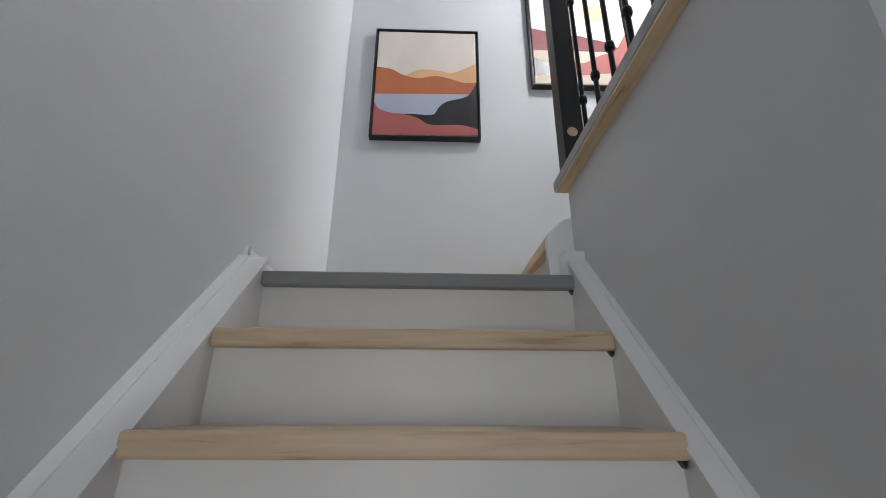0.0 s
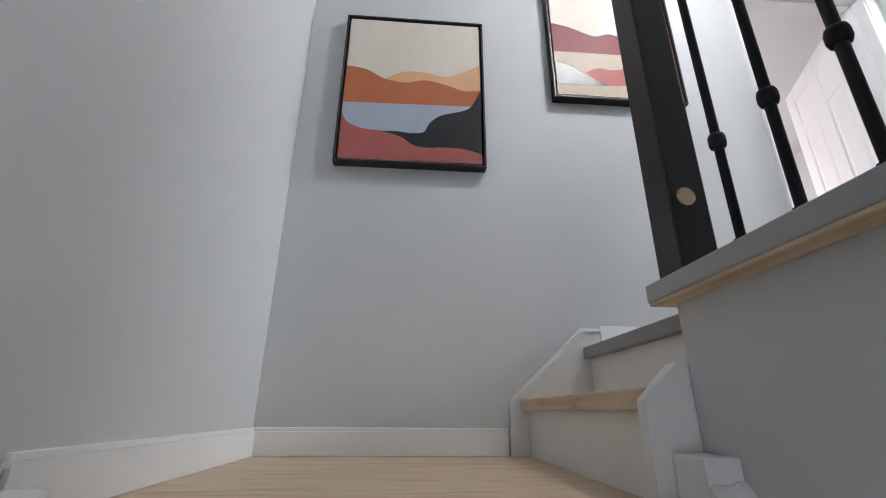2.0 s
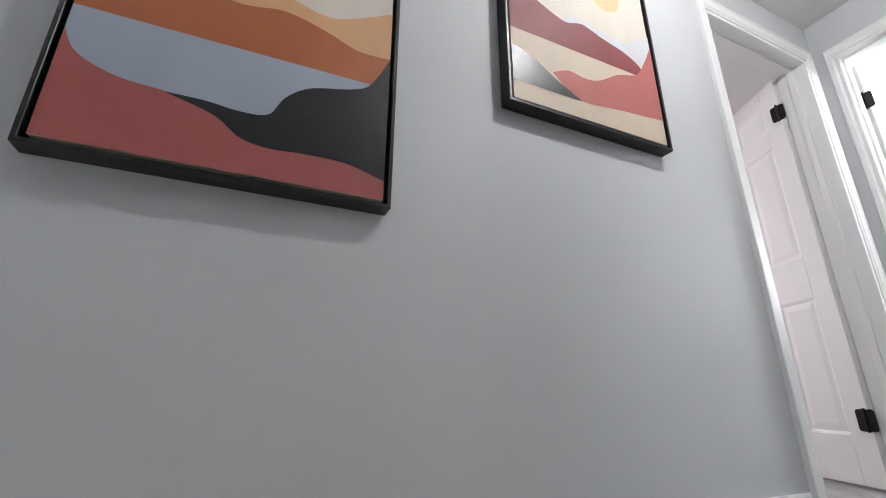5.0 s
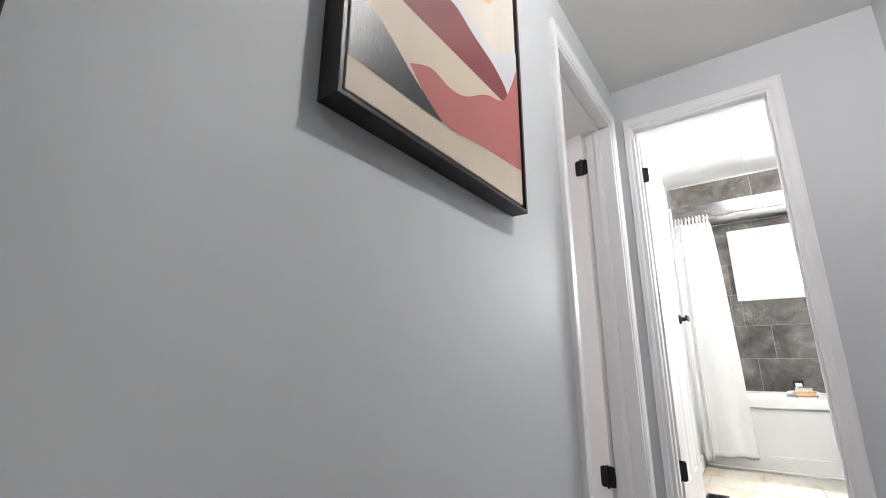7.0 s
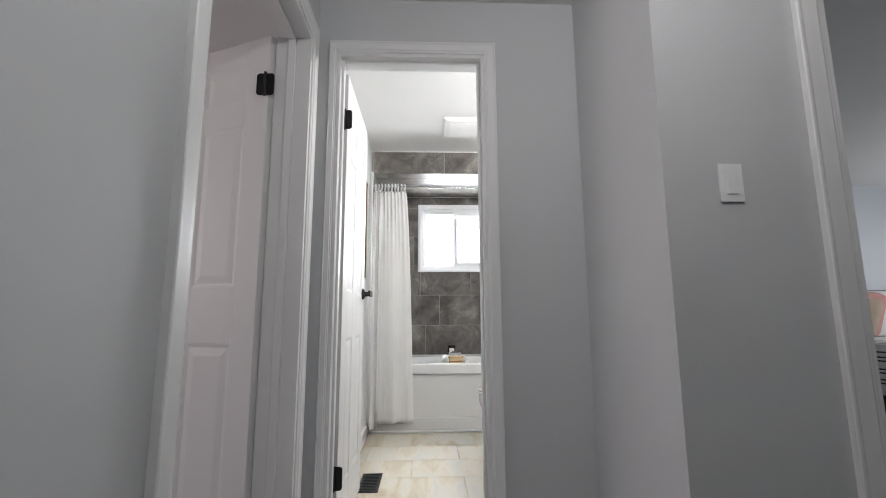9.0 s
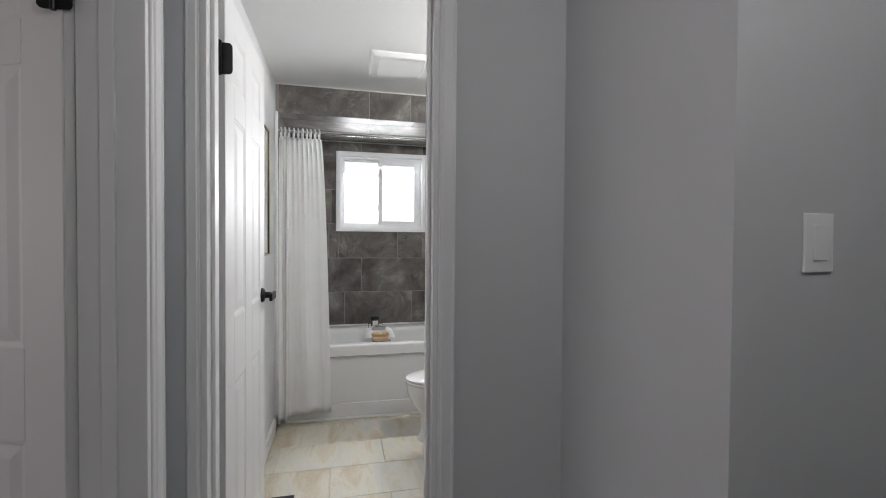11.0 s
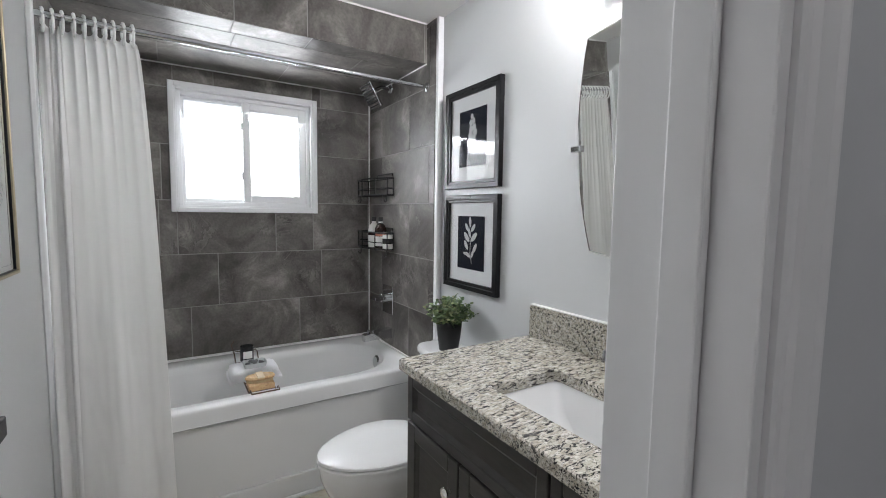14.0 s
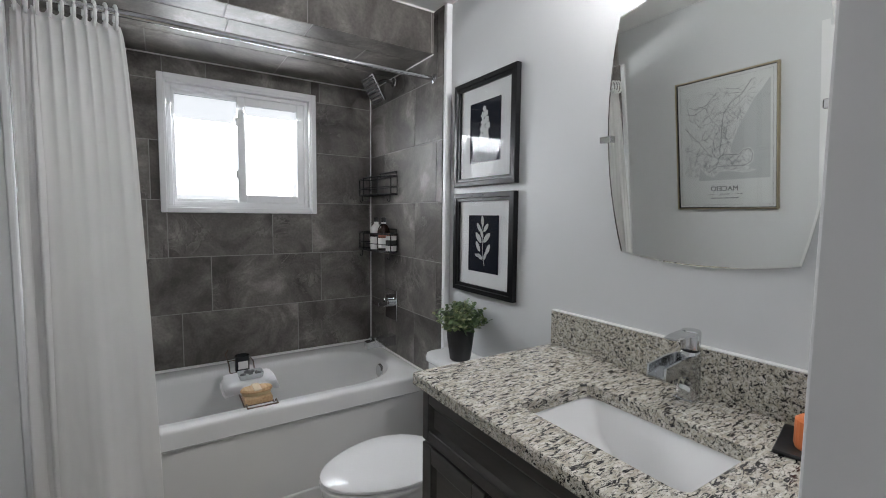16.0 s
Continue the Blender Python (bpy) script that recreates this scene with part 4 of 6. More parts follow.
def panel_front(x0, x1, z0, z1, name, fr=0.048):
    """Framed front: stiles, rails and a recessed bevelled field, facing +y."""
    y0, y1 = VY1 - 0.019, VY1
    b = boxes(((x0, y0, z0), (x0 + fr, y1, z1)), ((x1 - fr, y0, z0), (x1, y1, z1)), ((x0 + fr, y0, z0), (x1 - fr, y1, z0 + fr)), ((x0 + fr, y0, z1 - fr), (x1 - fr, y1, z1)), r=0.003)
    d = part(name, b, ESPRESSO, vanity)
    i = fr - 0.002
    r0 = [(x0 + i, y1 - 0.003, z0 + i), (x1 - i, y1 - 0.003, z0 + i), (x1 - i, y1 - 0.003, z1 - i), (x0 + i, y1 - 0.003, z1 - i)]
    j = fr + 0.012
    r1 = [(x0 + j, y1 - 0.012, z0 + j), (x1 - j, y1 - 0.012, z0 + j), (x1 - j, y1 - 0.012, z1 - j), (x0 + j, y1 - 0.012, z1 - j)]
    part("field", loft([r0, r1], (False, True)), ESPRESSO, d)
    return d


panel_front(3.105, VX1 - 0.004, 0.725, 0.868, "drawer_front", 0.032)
panel_front(2.768, 3.098, 0.725, 0.868, "drawer_front", 0.032)
NICKEL = material("brushed_nickel", (0.62, 0.60, 0.57), 0.24, metal=1.0, vary=0.03, grain=90, bump=0.02)
for x0, x1, kx in ((3.422, VX1 - 0.004, 3.452), (3.105, 3.416, 3.386), (2.768, 3.098, 2.80)):
    d = panel_front(x0, x1, 0.10, 0.716, "door")
    part("knob", lathe([(0.006, 0), (0.005, 0.012), (0.014, 0.017), (0.016, 0.022), (0.013, 0.027), (0.004, 0.029)], 20, pose(kx, VY1, 0.625, -90)), NICKEL, d, "round brushed nickel knob", smooth=True)

SK = (3.020, 3.418, 0.870, 1.126)
SCX, SCY, SHX, SHY = (SK[0] + SK[1]) / 2, (SK[2] + SK[3]) / 2, (SK[1] - SK[0]) / 2, (SK[3] - SK[2]) / 2


def slab_ring(inset, z):
    return rrect((CT_X0 + CT_X1) / 2, (BY0 + 0.002 + CT_Y1) / 2, (CT_X1 - CT_X0) / 2 - inset, (CT_Y1 - BY0 - 0.002) / 2 - inset, 0.006, z, 5)


z0 = CT_Z - 0.036
counter = thing("countertop", "speckled beige and grey granite countertop", "countertop")
part("slab", loft([rrect(SCX, SCY, SHX, SHY, 0.022, z0, 5), slab_ring(0.003, z0), slab_ring(0, z0 + 0.003), slab_ring(0, CT_Z - 0.004), slab_ring(0.004, CT_Z),
                   rrect(SCX, SCY, SHX + 0.003, SHY + 0.003, 0.024, CT_Z, 5), rrect(SCX, SCY, SHX, SHY, 0.022, CT_Z - 0.003, 5), rrect(SCX, SCY, SHX, SHY, 0.022, z0, 5)], (False, False)), GRANITE, counter)
part("backsplash", rbox((CT_X0, BY0 + 0.001, CT_Z + 0.0005), (CT_X1 - 0.004, BY0 + 0.022, 1.030), 0.002), GRANITE, counter, "granite backsplash strip")
part("caulk_line", rbox((CT_X0, BY0 + 0.0005, 1.0305), (CT_X1 - 0.004, BY0 + 0.020, 1.034), 0.001), WHITE_CAULK, counter)
sink = thing("sink", "white rectangular undermount ceramic sink", "sink")
rings = [rrect(SCX, SCY, SHX + 0.02, SHY + 0.02, 0.03, z0 - 0.001, 5), rrect(SCX, SCY, SHX + 0.004, SHY + 0.004, 0.024, z0 - 0.001, 5), rrect(SCX, SCY, SHX - 0.004, SHY - 0.004, 0.024, z0 - 0.012, 5),
         rrect(SCX, SCY + 0.005, SHX - 0.035, SHY - 0.02, 0.03, z0 - 0.07, 5), rrect(SCX, SCY, SHX - 0.085, SHY - 0.038, 0.035, z0 - 0.115, 5), rrect(SCX, SCY, SHX - 0.15, SHY - 0.075, 0.03, z0 - 0.125, 5), rrect(SCX, SCY, 0.024, 0.024, 0.02, z0 - 0.128, 5)]
part("bowl", loft(rings, (False, True)), CERAMIC, sink, smooth=True)
part("drain", lathe([(0.023, 0), (0.023, 0.004), (0.017, 0.006), (0.004, 0.006)], 20, pose(SCX, SCY, z0 - 0.129)), CHROME, sink, "round chrome drain")
faucet = thing("faucet", "chrome single-lever waterfall basin faucet", "faucet", 3.222, 0.742, CT_Z)
part("base", rbox((-0.025, -0.025, 0.0), (0.025, 0.025, 0.006), 0.002), CHROME, faucet)
part("column", loft([rrect(0, 0, 0.0235, 0.0235, 0.014, 0.006, 6), rrect(0, 0, 0.0225, 0.0225, 0.014, 0.112, 6), rrect(0, 0, 0.019, 0.019, 0.013, 0.122, 6)]), CHROME, faucet, smooth=True)
# open trough: two arched cheeks, a floor plate and a rounded back
cheek = [(0.018, 0.117), (0.070, 0.117), (0.142, 0.108), (0.144, 0.076), (0.120, 0.076), (0.080, 0.079), (0.050, 0.072), (0.034, 0.056), (0.018, 0.030)]
sp = part("spout", prism(cheek, "x", 0.0185, 0.0235), CHROME, faucet)
part("cheek", prism(cheek, "x", -0.0235, -0.0185), CHROME, sp)
part("trough", prism([(0.018, 0.092), (0.080, 0.090), (0.142, 0.082), (0.142, 0.077), (0.080, 0.081), (0.050, 0.074), (0.034, 0.058), (0.018, 0.032)], "x", -0.0185, 0.0185), CHROME, sp)
# the shaded slit below the cap is a solid ring coloured black
part("collar", lathe([(0.0175, 0.120), (0.0205, 0.123), (0.0205, 0.127)], 28), BLACK_METAL, faucet, "black ring standing in for the shaded gap under the lever head")
head = part("cap", lathe([(0.021, 0.1272), (0.0225, 0.130), (0.0225, 0.170), (0.020, 0.1745), (0.004, 0.175)], 32), CHROME, faucet, smooth=False)
part("lever", loft([[(-0.019, 0.0, 0.163), (0.019, 0.0, 0.163), (0.019, 0.0, 0.1735), (-0.019, 0.0, 0.1735)], [(-0.017, 0.060, 0.164), (0.017, 0.060, 0.164), (0.017, 0.060, 0.170), (-0.017, 0.060, 0.170)], [(-0.015, 0.092, 0.162), (0.015, 0.092, 0.162), (0.015, 0.092, 0.166), (-0.015, 0.092, 0.166)]]), CHROME, head)
tray = thing("tray", "black slate tray lying on the granite counter", "tray", 2.918, 0.765, CT_Z + 0.001, 12)
part("plate", rbox((-0.10, -0.075, 0.0), (0.10, 0.075, 0.008), 0.002), BLACK_POST, tray)
jar = thing("jar", "small orange jar on a black tray", "jar", 2.955, 0.795, CT_Z + 0.0095)
part("body", lathe([(0.030, 0), (0.032, 0.006), (0.032, 0.055), (0.026, 0.06)], 24), flat("orange_plastic", (0.62, 0.17, 0.05), 0.4), jar)

# ---- mirror and vanity lamp ----
MIRROR = flat("mirror_silver", (0.91, 0.925, 0.90), 0.015, 1.0)
mirror = thing("mirror", "wall mirror with curved sides and chrome side clips", "mirror", 3.250, 0.706, 1.590)


def barrel(hw, hw2, hh, bow, y, n=12):
    """A barrel outline: bulging sides, gently bowed top and bottom."""
    pts = []
    for k in range(n + 1):
        t = -1 + 2 * k / n
        pts.append((hw2 + (hw - hw2) * (1 - t * t), y, t * hh * 0.985))
    for k in range(1, n):
        t = 1 - 2 * k / n
        pts.append((t * hw2, y, hh * 0.985 + bow * (1 - t * t)))
    for k in range(n + 1):
        t = 1 - 2 * k / n
        pts.append((-(hw2 + (hw - hw2) * (1 - t * t)), y, t * hh * 0.985))
    for k in range(1, n):
        t = -1 + 2 * k / n
        pts.append((t * hw2, y, -hh * 0.985 - bow * (1 - t * t)))
    return pts


mirror.matrix_world = pose(3.250, 0.706, 1.590, -4.1, 0, -0.2)
part("glass", loft([barrel(0.262, 0.219, 0.337, 0.022, -0.006), barrel(0.262, 0.219, 0.337, 0.022, -0.0006), barrel(0.258, 0.215, 0.333, 0.022, 0.0)]), MIRROR, mirror)
for s in (-1, 1):
    c = part("clip", rbox((s * 0.272 - 0.028, -0.010, -0.010), (s * 0.272 + 0.010, 0.012, 0.010), 0.003), CHROME, mirror, "chrome pivot clip") if s == 1 else part("clip", rbox((s * 0.272 - 0.010, -0.010, -0.010), (s * 0.272 + 0.028, 0.012, 0.010), 0.003), CHROME, mirror, "chrome pivot clip")
    part("mount", lathe([(0.014, 0), (0.013, 0.004), (0.007, 0.006), (0.007, 0.036)], 16, pose(s * 0.278, -0.0415, 0, -90)), CHROME, c)
vlamp = thing("vanity_lamp", "black bar lamp with bright frosted glass shades", "wall lamp")
part("back_plate", rbox((3.05, BY0 + 0.001, 2.055), (3.45, BY0 + 0.018, 2.115), 0.004), BLACK_METAL, vlamp)
SHADE = bpy.data.materials.new("glowing_frosted_glass")
SHADE.use_nodes = True
_sb = SHADE.node_tree.nodes["Principled BSDF"]
_sb.inputs["Base Color"].default_value = (0.9, 0.9, 0.88, 1)
_sb.inputs["Emission Color"].default_value, _sb.inputs["Emission Strength"].default_value = (1.0, 0.95, 0.88, 1), 6.0
for x in (3.12, 3.25, 3.38):
    part("socket", lathe([(0.02, 0), (0.02, 0.03)], 16, pose(x, BY0 + 0.083, 2.115)), BLACK_METAL, vlamp)
    part("arm", tube([(x, BY0 + 0.018, 2.085), (x, BY0 + 0.083, 2.085), (x, BY0 + 0.083, 2.12)], 0.006, 8), BLACK_METAL, vlamp)
    sh = part("shade", lathe([(0.028, 0), (0.045, 0.03), (0.050, 0.10), (0.046, 0.105)], 20, pose(x, BY0 + 0.083, 2.145)), SHADE, vlamp, "glowing frosted glass shade")
    sh.visible_shadow = False

# ---- toilet ----
toilet = thing("toilet", "white ceramic toilet with its lid down", "toilet", 4.150, BY0 + 0.008, 0)


def oval(cy, hx, hy_front, hy_back, z, n=32, egg=0.12):
    out = []
    for k in range(n):
        t = 2 * math.pi * k / n
        s = math.sin(t)
        out.append((hx * math.cos(t) * (1 - egg * max(0, s)), cy + (hy_front if s > 0 else hy_back) * s, z))
    return out


part("tank", loft([rrect(0, 0.092, 0.165, 0.086, 0.045, 0.37), rrect(0, 0.092, 0.172, 0.092, 0.05, 0.40), rrect(0, 0.092, 0.180, 0.093, 0.055, 0.715)]), CERAMIC, toilet, smooth=True)
part("tank_lid", loft([rrect(0, 0.097, 0.184, 0.097, 0.06, 0.7155), rrect(0, 0.097, 0.190, 0.101, 0.065, 0.720), rrect(0, 0.097, 0.190, 0.101, 0.065, 0.736), rrect(0, 0.097, 0.184, 0.096, 0.06, 0.7445), rrect(0, 0.097, 0.165, 0.080, 0.05, 0.7465)]), CERAMIC, toilet, smooth=True)
bowl = [oval(0.42, 0.118, 0.215, 0.30, 0.0), oval(0.42, 0.113, 0.21, 0.30, 0.02), oval(0.415, 0.100, 0.195, 0.29, 0.10), oval(0.42, 0.105, 0.20, 0.29, 0.18), oval(0.43, 0.145, 0.245, 0.28, 0.26), oval(0.44, 0.175, 0.262, 0.27, 0.33), oval(0.44, 0.183, 0.266, 0.27, 0.375), oval(0.44, 0.178, 0.262, 0.265, 0.388)]
part("bowl", loft(bowl), CERAMIC, toilet, smooth=True)
part("seat", loft([oval(0.445, 0.178, 0.262, 0.225, 0.389), oval(0.445, 0.186, 0.270, 0.23, 0.394), oval(0.445, 0.186, 0.270, 0.23, 0.404), oval(0.445, 0.180, 0.264, 0.225, 0.409)]), CERAMIC, toilet, smooth=False)
part("lid", loft([oval(0.443, 0.180, 0.264, 0.225, 0.411), oval(0.443, 0.187, 0.271, 0.228, 0.416), oval(0.443, 0.186, 0.270, 0.227, 0.425), oval(0.443, 0.172, 0.256, 0.215, 0.432), oval(0.443, 0.09, 0.15, 0.12, 0.437)]), CERAMIC, toilet, smooth=True)
for _p in toilet.children:
    if _p.name.split(".")[0] in ("bowl", "seat", "lid"):
        _p.scale.z = 0.955
part("flush_lever", rbox((-0.15, 0.186, 0.66), (-0.08, 0.198, 0.672), 0.003), CHROME, toilet)

# ---- plant on the tank ----
plant = thing("potted_plant", "small leafy green plant in a matte black pot", "potted plant", 4.164, BY0 + 0.110, 0.747)
pot = part("pot", lathe([(0.002, 0.0), (0.041, 0.0), (0.044, 0.003), (0.051, 0.05), (0.057, 0.10), (0.0595, 0.138), (0.0585, 0.140), (0.055, 0.140), (0.053, 0.118)], 36), material("matte_black_pot", (0.014, 0.014, 0.015), 0.55, vary=0.2, grain=200, bump=0.1), plant)
SOIL = material("potting_soil", (0.03, 0.022, 0.015), 0.95, vary=0.3, grain=150, bump=0.8, dist=0.004)
part("soil", lathe([(0.002, 0.122), (0.03, 0.121), (0.0535, 0.117), (0.05, 0.108)], 24), SOIL, plant)
LEAF = bpy.data.materials.new("green_leaves")
LEAF.use_nodes = True
_l = LEAF.node_tree
_lb = _l.nodes["Principled BSDF"]
_lg = _l.nodes.new("ShaderNodeNewGeometry")
_lr = ramp_of(_l, _lg.outputs["Random Per Island"], [(0.0, (0.030, 0.060, 0.020)), (0.5, (0.070, 0.125, 0.040)), (0.8, (0.19, 0.25, 0.10)), (1.0, (0.50, 0.52, 0.30))])
_l.links.new(_lr.outputs[0], _lb.inputs["Base Color"])
_lb.inputs["Roughness"].default_value = 0.45
rng = random.Random(11)
fol, stems = bmesh.new(), bmesh.new()
for k in range(130):
    a, tilt = rng.uniform(0, 2 * math.pi), rng.uniform(0.05, 1.38)
    ln = rng.uniform(0.060, 0.115) * (1.1 - 0.15 * tilt)
    tip = Vector((math.cos(a) * math.sin(tilt) * ln * 1.3, math.sin(a) * math.sin(tilt) * ln * 1.3, math.cos(tilt) * ln + 0.015))
    root = Vector((rng.uniform(-0.02, 0.02), rng.uniform(-0.02, 0.02), 0.119))
    add_tube(stems, [root, root + tip * 0.5 + Vector((0, 0, 0.008)), root + tip], 0.0011, 4)
    for q in range(9):
        p = root + tip * (0.35 + 0.65 * q / 8)
        size = rng.uniform(0.015, 0.028)
        m = Matrix.Translation(p) @ Euler((rng.uniform(-0.9, 0.9), rng.uniform(-0.9, 0.5), rng.uniform(0, 6.28))).to_matrix().to_4x4()
        o = [(0, 0, 0), (0.35, 0.42, 0.06), (0.75, 0.38, 0.05), (1.0, 0, -0.05), (0.75, -0.38, 0.05), (0.35, -0.42, 0.06)]
        vs = [fol.verts.new(m @ Vector((x * size, y * size, z * size))) for x, y, z in o]
        mid = fol.verts.new(m @ Vector((0.5 * size, 0, -0.03 * size)))
        for i in range(6):
            fol.faces.new((vs[i], vs[(i + 1) % 6], mid))
part("leaves", fol, LEAF, plant, "small mixed green leaves")
part("stems", stems, LEAF, plant)

# ---- framed botanical prints ----
BLACK_FRAME = material("black_lacquered_frame", (0.009, 0.009, 0.010), 0.30, vary=0.1, grain=60, bump=0.03, spec=0.22)
MAT_BOARD = material("white_mat_board", (0.78, 0.78, 0.775), 0.8, vary=0.01, grain=300, bump=0.05)
NAVY = material("dark_navy_print", (0.010, 0.012, 0.022), 0.8, vary=0.15, scale=20, grain=200, bump=0.02, spec=0.1)
PALE_INK = flat("pale_ink", (0.66, 0.67, 0.66), 0.7)
PIC_GLASS = bpy.data.materials.new("picture_glass")
PIC_GLASS.use_nodes = True
_pn = PIC_GLASS.node_tree
_pt, _pg, _pm, _pf = (_pn.nodes.new(k) for k in ("ShaderNodeBsdfTransparent", "ShaderNodeBsdfGlossy", "ShaderNodeMixShader", "ShaderNodeFresnel"))
_pg.inputs["Roughness"].default_value = 0.01
_pf.inputs[0].default_value = 1.5
_pn.links.new(_pf.outputs[0], _pm.inputs[0])
_pn.links.new(_pt.outputs[0], _pm.inputs[1])
_pn.links.new(_pg.outputs[0], _pm.inputs[2])
_pn.links.new(_pm.outputs[0], _pn.nodes["Material Output"].inputs[0])


def glass_sheet(w, h, y, parent):
    """A picture's glass, its face turned to +y."""
    me = bpy.data.meshes.new("glass")
    me.from_pydata([(-w / 2, y, -h / 2), (-w / 2, y, h / 2), (w / 2, y, h / 2), (w / 2, y, -h / 2)], [], [(0, 1, 2, 3)])
    me.materials.append(PIC_GLASS)
    ob = new("glass", me)
    ob.parent = parent
    ob.visible_shadow = False


def frame_ring(w, h, fw, d0, d1, step=0.0):
    """A mitred frame in the xz plane round a picture w x h, from y d0 (back) to d1 (front)."""
    def rect(i, y):
        return [(-w / 2 + i, y, -h / 2 + i), (w / 2 - i, y, -h / 2 + i), (w / 2 - i, y, h / 2 - i), (-w / 2 + i, y, h / 2 - i)]
    rings2 = [rect(0, d0), rect(0, d1 - 0.002), rect(0.002, d1)]
    if step:
        rings2 += [rect(fw * 0.55, d1), rect(fw * 0.62, d1 - step), rect(fw * 0.95, d1 - step)]
    rings2 += [rect(fw - 0.001, d1 - step), rect(fw, d1 - step - 0.002), rect(fw, d0)]
    return loft(rings2, (False, False))


def ellipse(bm2, cx, cz, a, b2, rot, y, n=10, pointed=True):
    vs = []
    for k in range(n):
        t = 2 * math.pi * k / n
        r = abs(math.sin(t)) ** (1.25 if pointed else 1) * (1 if math.sin(t) > 0 else -1)
        u, v = a * math.cos(t), b2 * r
        vs.append(bm2.verts.new((cx + u * math.cos(rot) - v * math.sin(rot), y, cz + u * math.sin(rot) + v * math.cos(rot))))
    bm2.faces.new(vs)


def botanical(z0, z1, flowers, label):
    x0, x1 = 3.940, 4.355
    w, h = x1 - x0, z1 - z0
    f = thing("framed_print", label, "picture", (x0 + x1) / 2, BY0 + 0.001, (z0 + z1) / 2, group="botanical prints")
    part("picture_frame", frame_ring(w, h, 0.036, 0.0, 0.024, 0.006), BLACK_FRAME, f)
    part("mat", rbox((-w / 2 + 0.034, 0.002, -h / 2 + 0.034), (w / 2 - 0.034, 0.008, h / 2 - 0.034)), MAT_BOARD, f)
    pw, ph = w * 0.50, h * 0.56
    part("print", rbox((-pw / 2, 0.0082, -ph / 2), (pw / 2, 0.009, ph / 2)), NAVY, f)
    art = bmesh.new()
    y = 0.0096
    stem = [(-0.012, -0.095), (0.002, -0.05), (0.0, 0.0), (0.008, 0.05), (0.004, 0.09)]
    for (xa, za), (xb, zb) in zip(stem, stem[1:]):
        vs = [art.verts.new(p) for p in ((xa - 0.0018, y, za), (xa + 0.0018, y, za), (xb + 0.0018, y, zb), (xb - 0.0018, y, zb))]
        art.faces.new(vs)
    if flowers:
        for cx, cz, r in ((0.004, 0.095, 0.013), (-0.008, 0.075, 0.015), (0.012, 0.068, 0.016), (-0.012, 0.048, 0.017), (0.010, 0.040, 0.018), (-0.020, 0.022, 0.018), (0.016, 0.012, 0.019), (-0.008, -0.004, 0.020), (0.020, -0.02, 0.018), (-0.018, -0.03, 0.016), (0.006, -0.044, 0.016)):
            for q in range(5):
                ellipse(art, cx + r * 0.5 * math.cos(q * 1.257), cz + r * 0.5 * math.sin(q * 1.257), r * 0.52, r * 0.42, q * 1.257, y + 0.00012 * q, 8)
    else:
        for cx, cz, a, rot in ((0.004, 0.098, 0.024, 1.5), (-0.020, 0.070, 0.024, 2.3), (0.028, 0.070, 0.024, 0.9), (-0.026, 0.028, 0.030, 2.4), (0.030, 0.026, 0.030, 0.8), (0.008, 0.045, 0.022, 1.2), (-0.034, -0.022, 0.026, 2.1), (0.034, -0.012, 0.026, 1.0), (0.020, -0.056, 0.022, 0.5), (-0.016, -0.05, 0.020, 2.0), (0.040, -0.052, 0.016, 0.2)):
            ellipse(art, cx, cz, a, a * 0.42, rot, y, 14)
    part("drawing", art, PALE_INK, f)
    glass_sheet(w - 0.07, h - 0.07, 0.012, f)
    return f


botanical(1.490, 1.945, True, "black framed print of pale flowers on navy")
botanical(1.020, 1.460, False, "black framed print of pale leaves on navy")

# ---- framed street map on the north wall ----
MX0, MX1, MZ0, MZ1 = 3.635, 4.155, 1.195, 1.928
GOLD = material("brushed_gold_frame", (0.50, 0.43, 0.30), 0.38, metal=1.0, vary=0.05, grain=90, bump=0.02)
PAPER = material("map_paper", (0.66, 0.67, 0.66), 0.85, vary=0.01, grain=200, bump=0.03)
INK = flat("grey_map_ink", (0.06, 0.062, 0.065), 0.8)
SEA = flat("grey_map_sea", (0.50, 0.515, 0.515), 0.85)
mw, mh = MX1 - MX0, MZ1 - MZ0
fmap = thing("framed_map", "framed grey street map poster with a thin gold frame", "picture", (MX0 + MX1) / 2, NORTH - 0.001, (MZ0 + MZ1) / 2, 180)
part("picture_frame", frame_ring(mw, mh, 0.008, 0.0, 0.022), GOLD, fmap)
part("fillet", frame_ring(mw - 0.016, mh - 0.016, 0.004, 0.004, 0.0165), BLACK_FRAME, fmap, "thin black inner edge")
part("paper", rbox((-mw / 2 + 0.008, 0.004, -mh / 2 + 0.008), (mw / 2 - 0.008, 0.010, mh / 2 - 0.008)), PAPER, fmap)
border = bmesh.new()
merge(border, frame_ring(mw - 0.05, mh - 0.05, 0.0025, 0.0101, 0.0106))
part("border", border, INK, fmap)
# local x of this thing runs west on the wall; the sea lies to its east side of the poster
COAST = [(0.97, 0.06), (0.90, 0.13), (0.82, 0.19), (0.74, 0.29), (0.68, 0.36), (0.63, 0.44), (0.58, 0.53), (0.57, 0.585), (0.66, 0.595), (0.71, 0.56), (0.78, 0.555), (0.82, 0.60), (0.81, 0.67), (0.75, 0.70),
         (0.84, 0.735), (0.72, 0.755), (0.60, 0.735), (0.45, 0.73), (0.38, 0.775), (0.30, 0.755), (0.22, 0.69)]
SHORE = COAST + [(0.20, 0.80), (0.98, 0.80), (0.98, 0.06)]


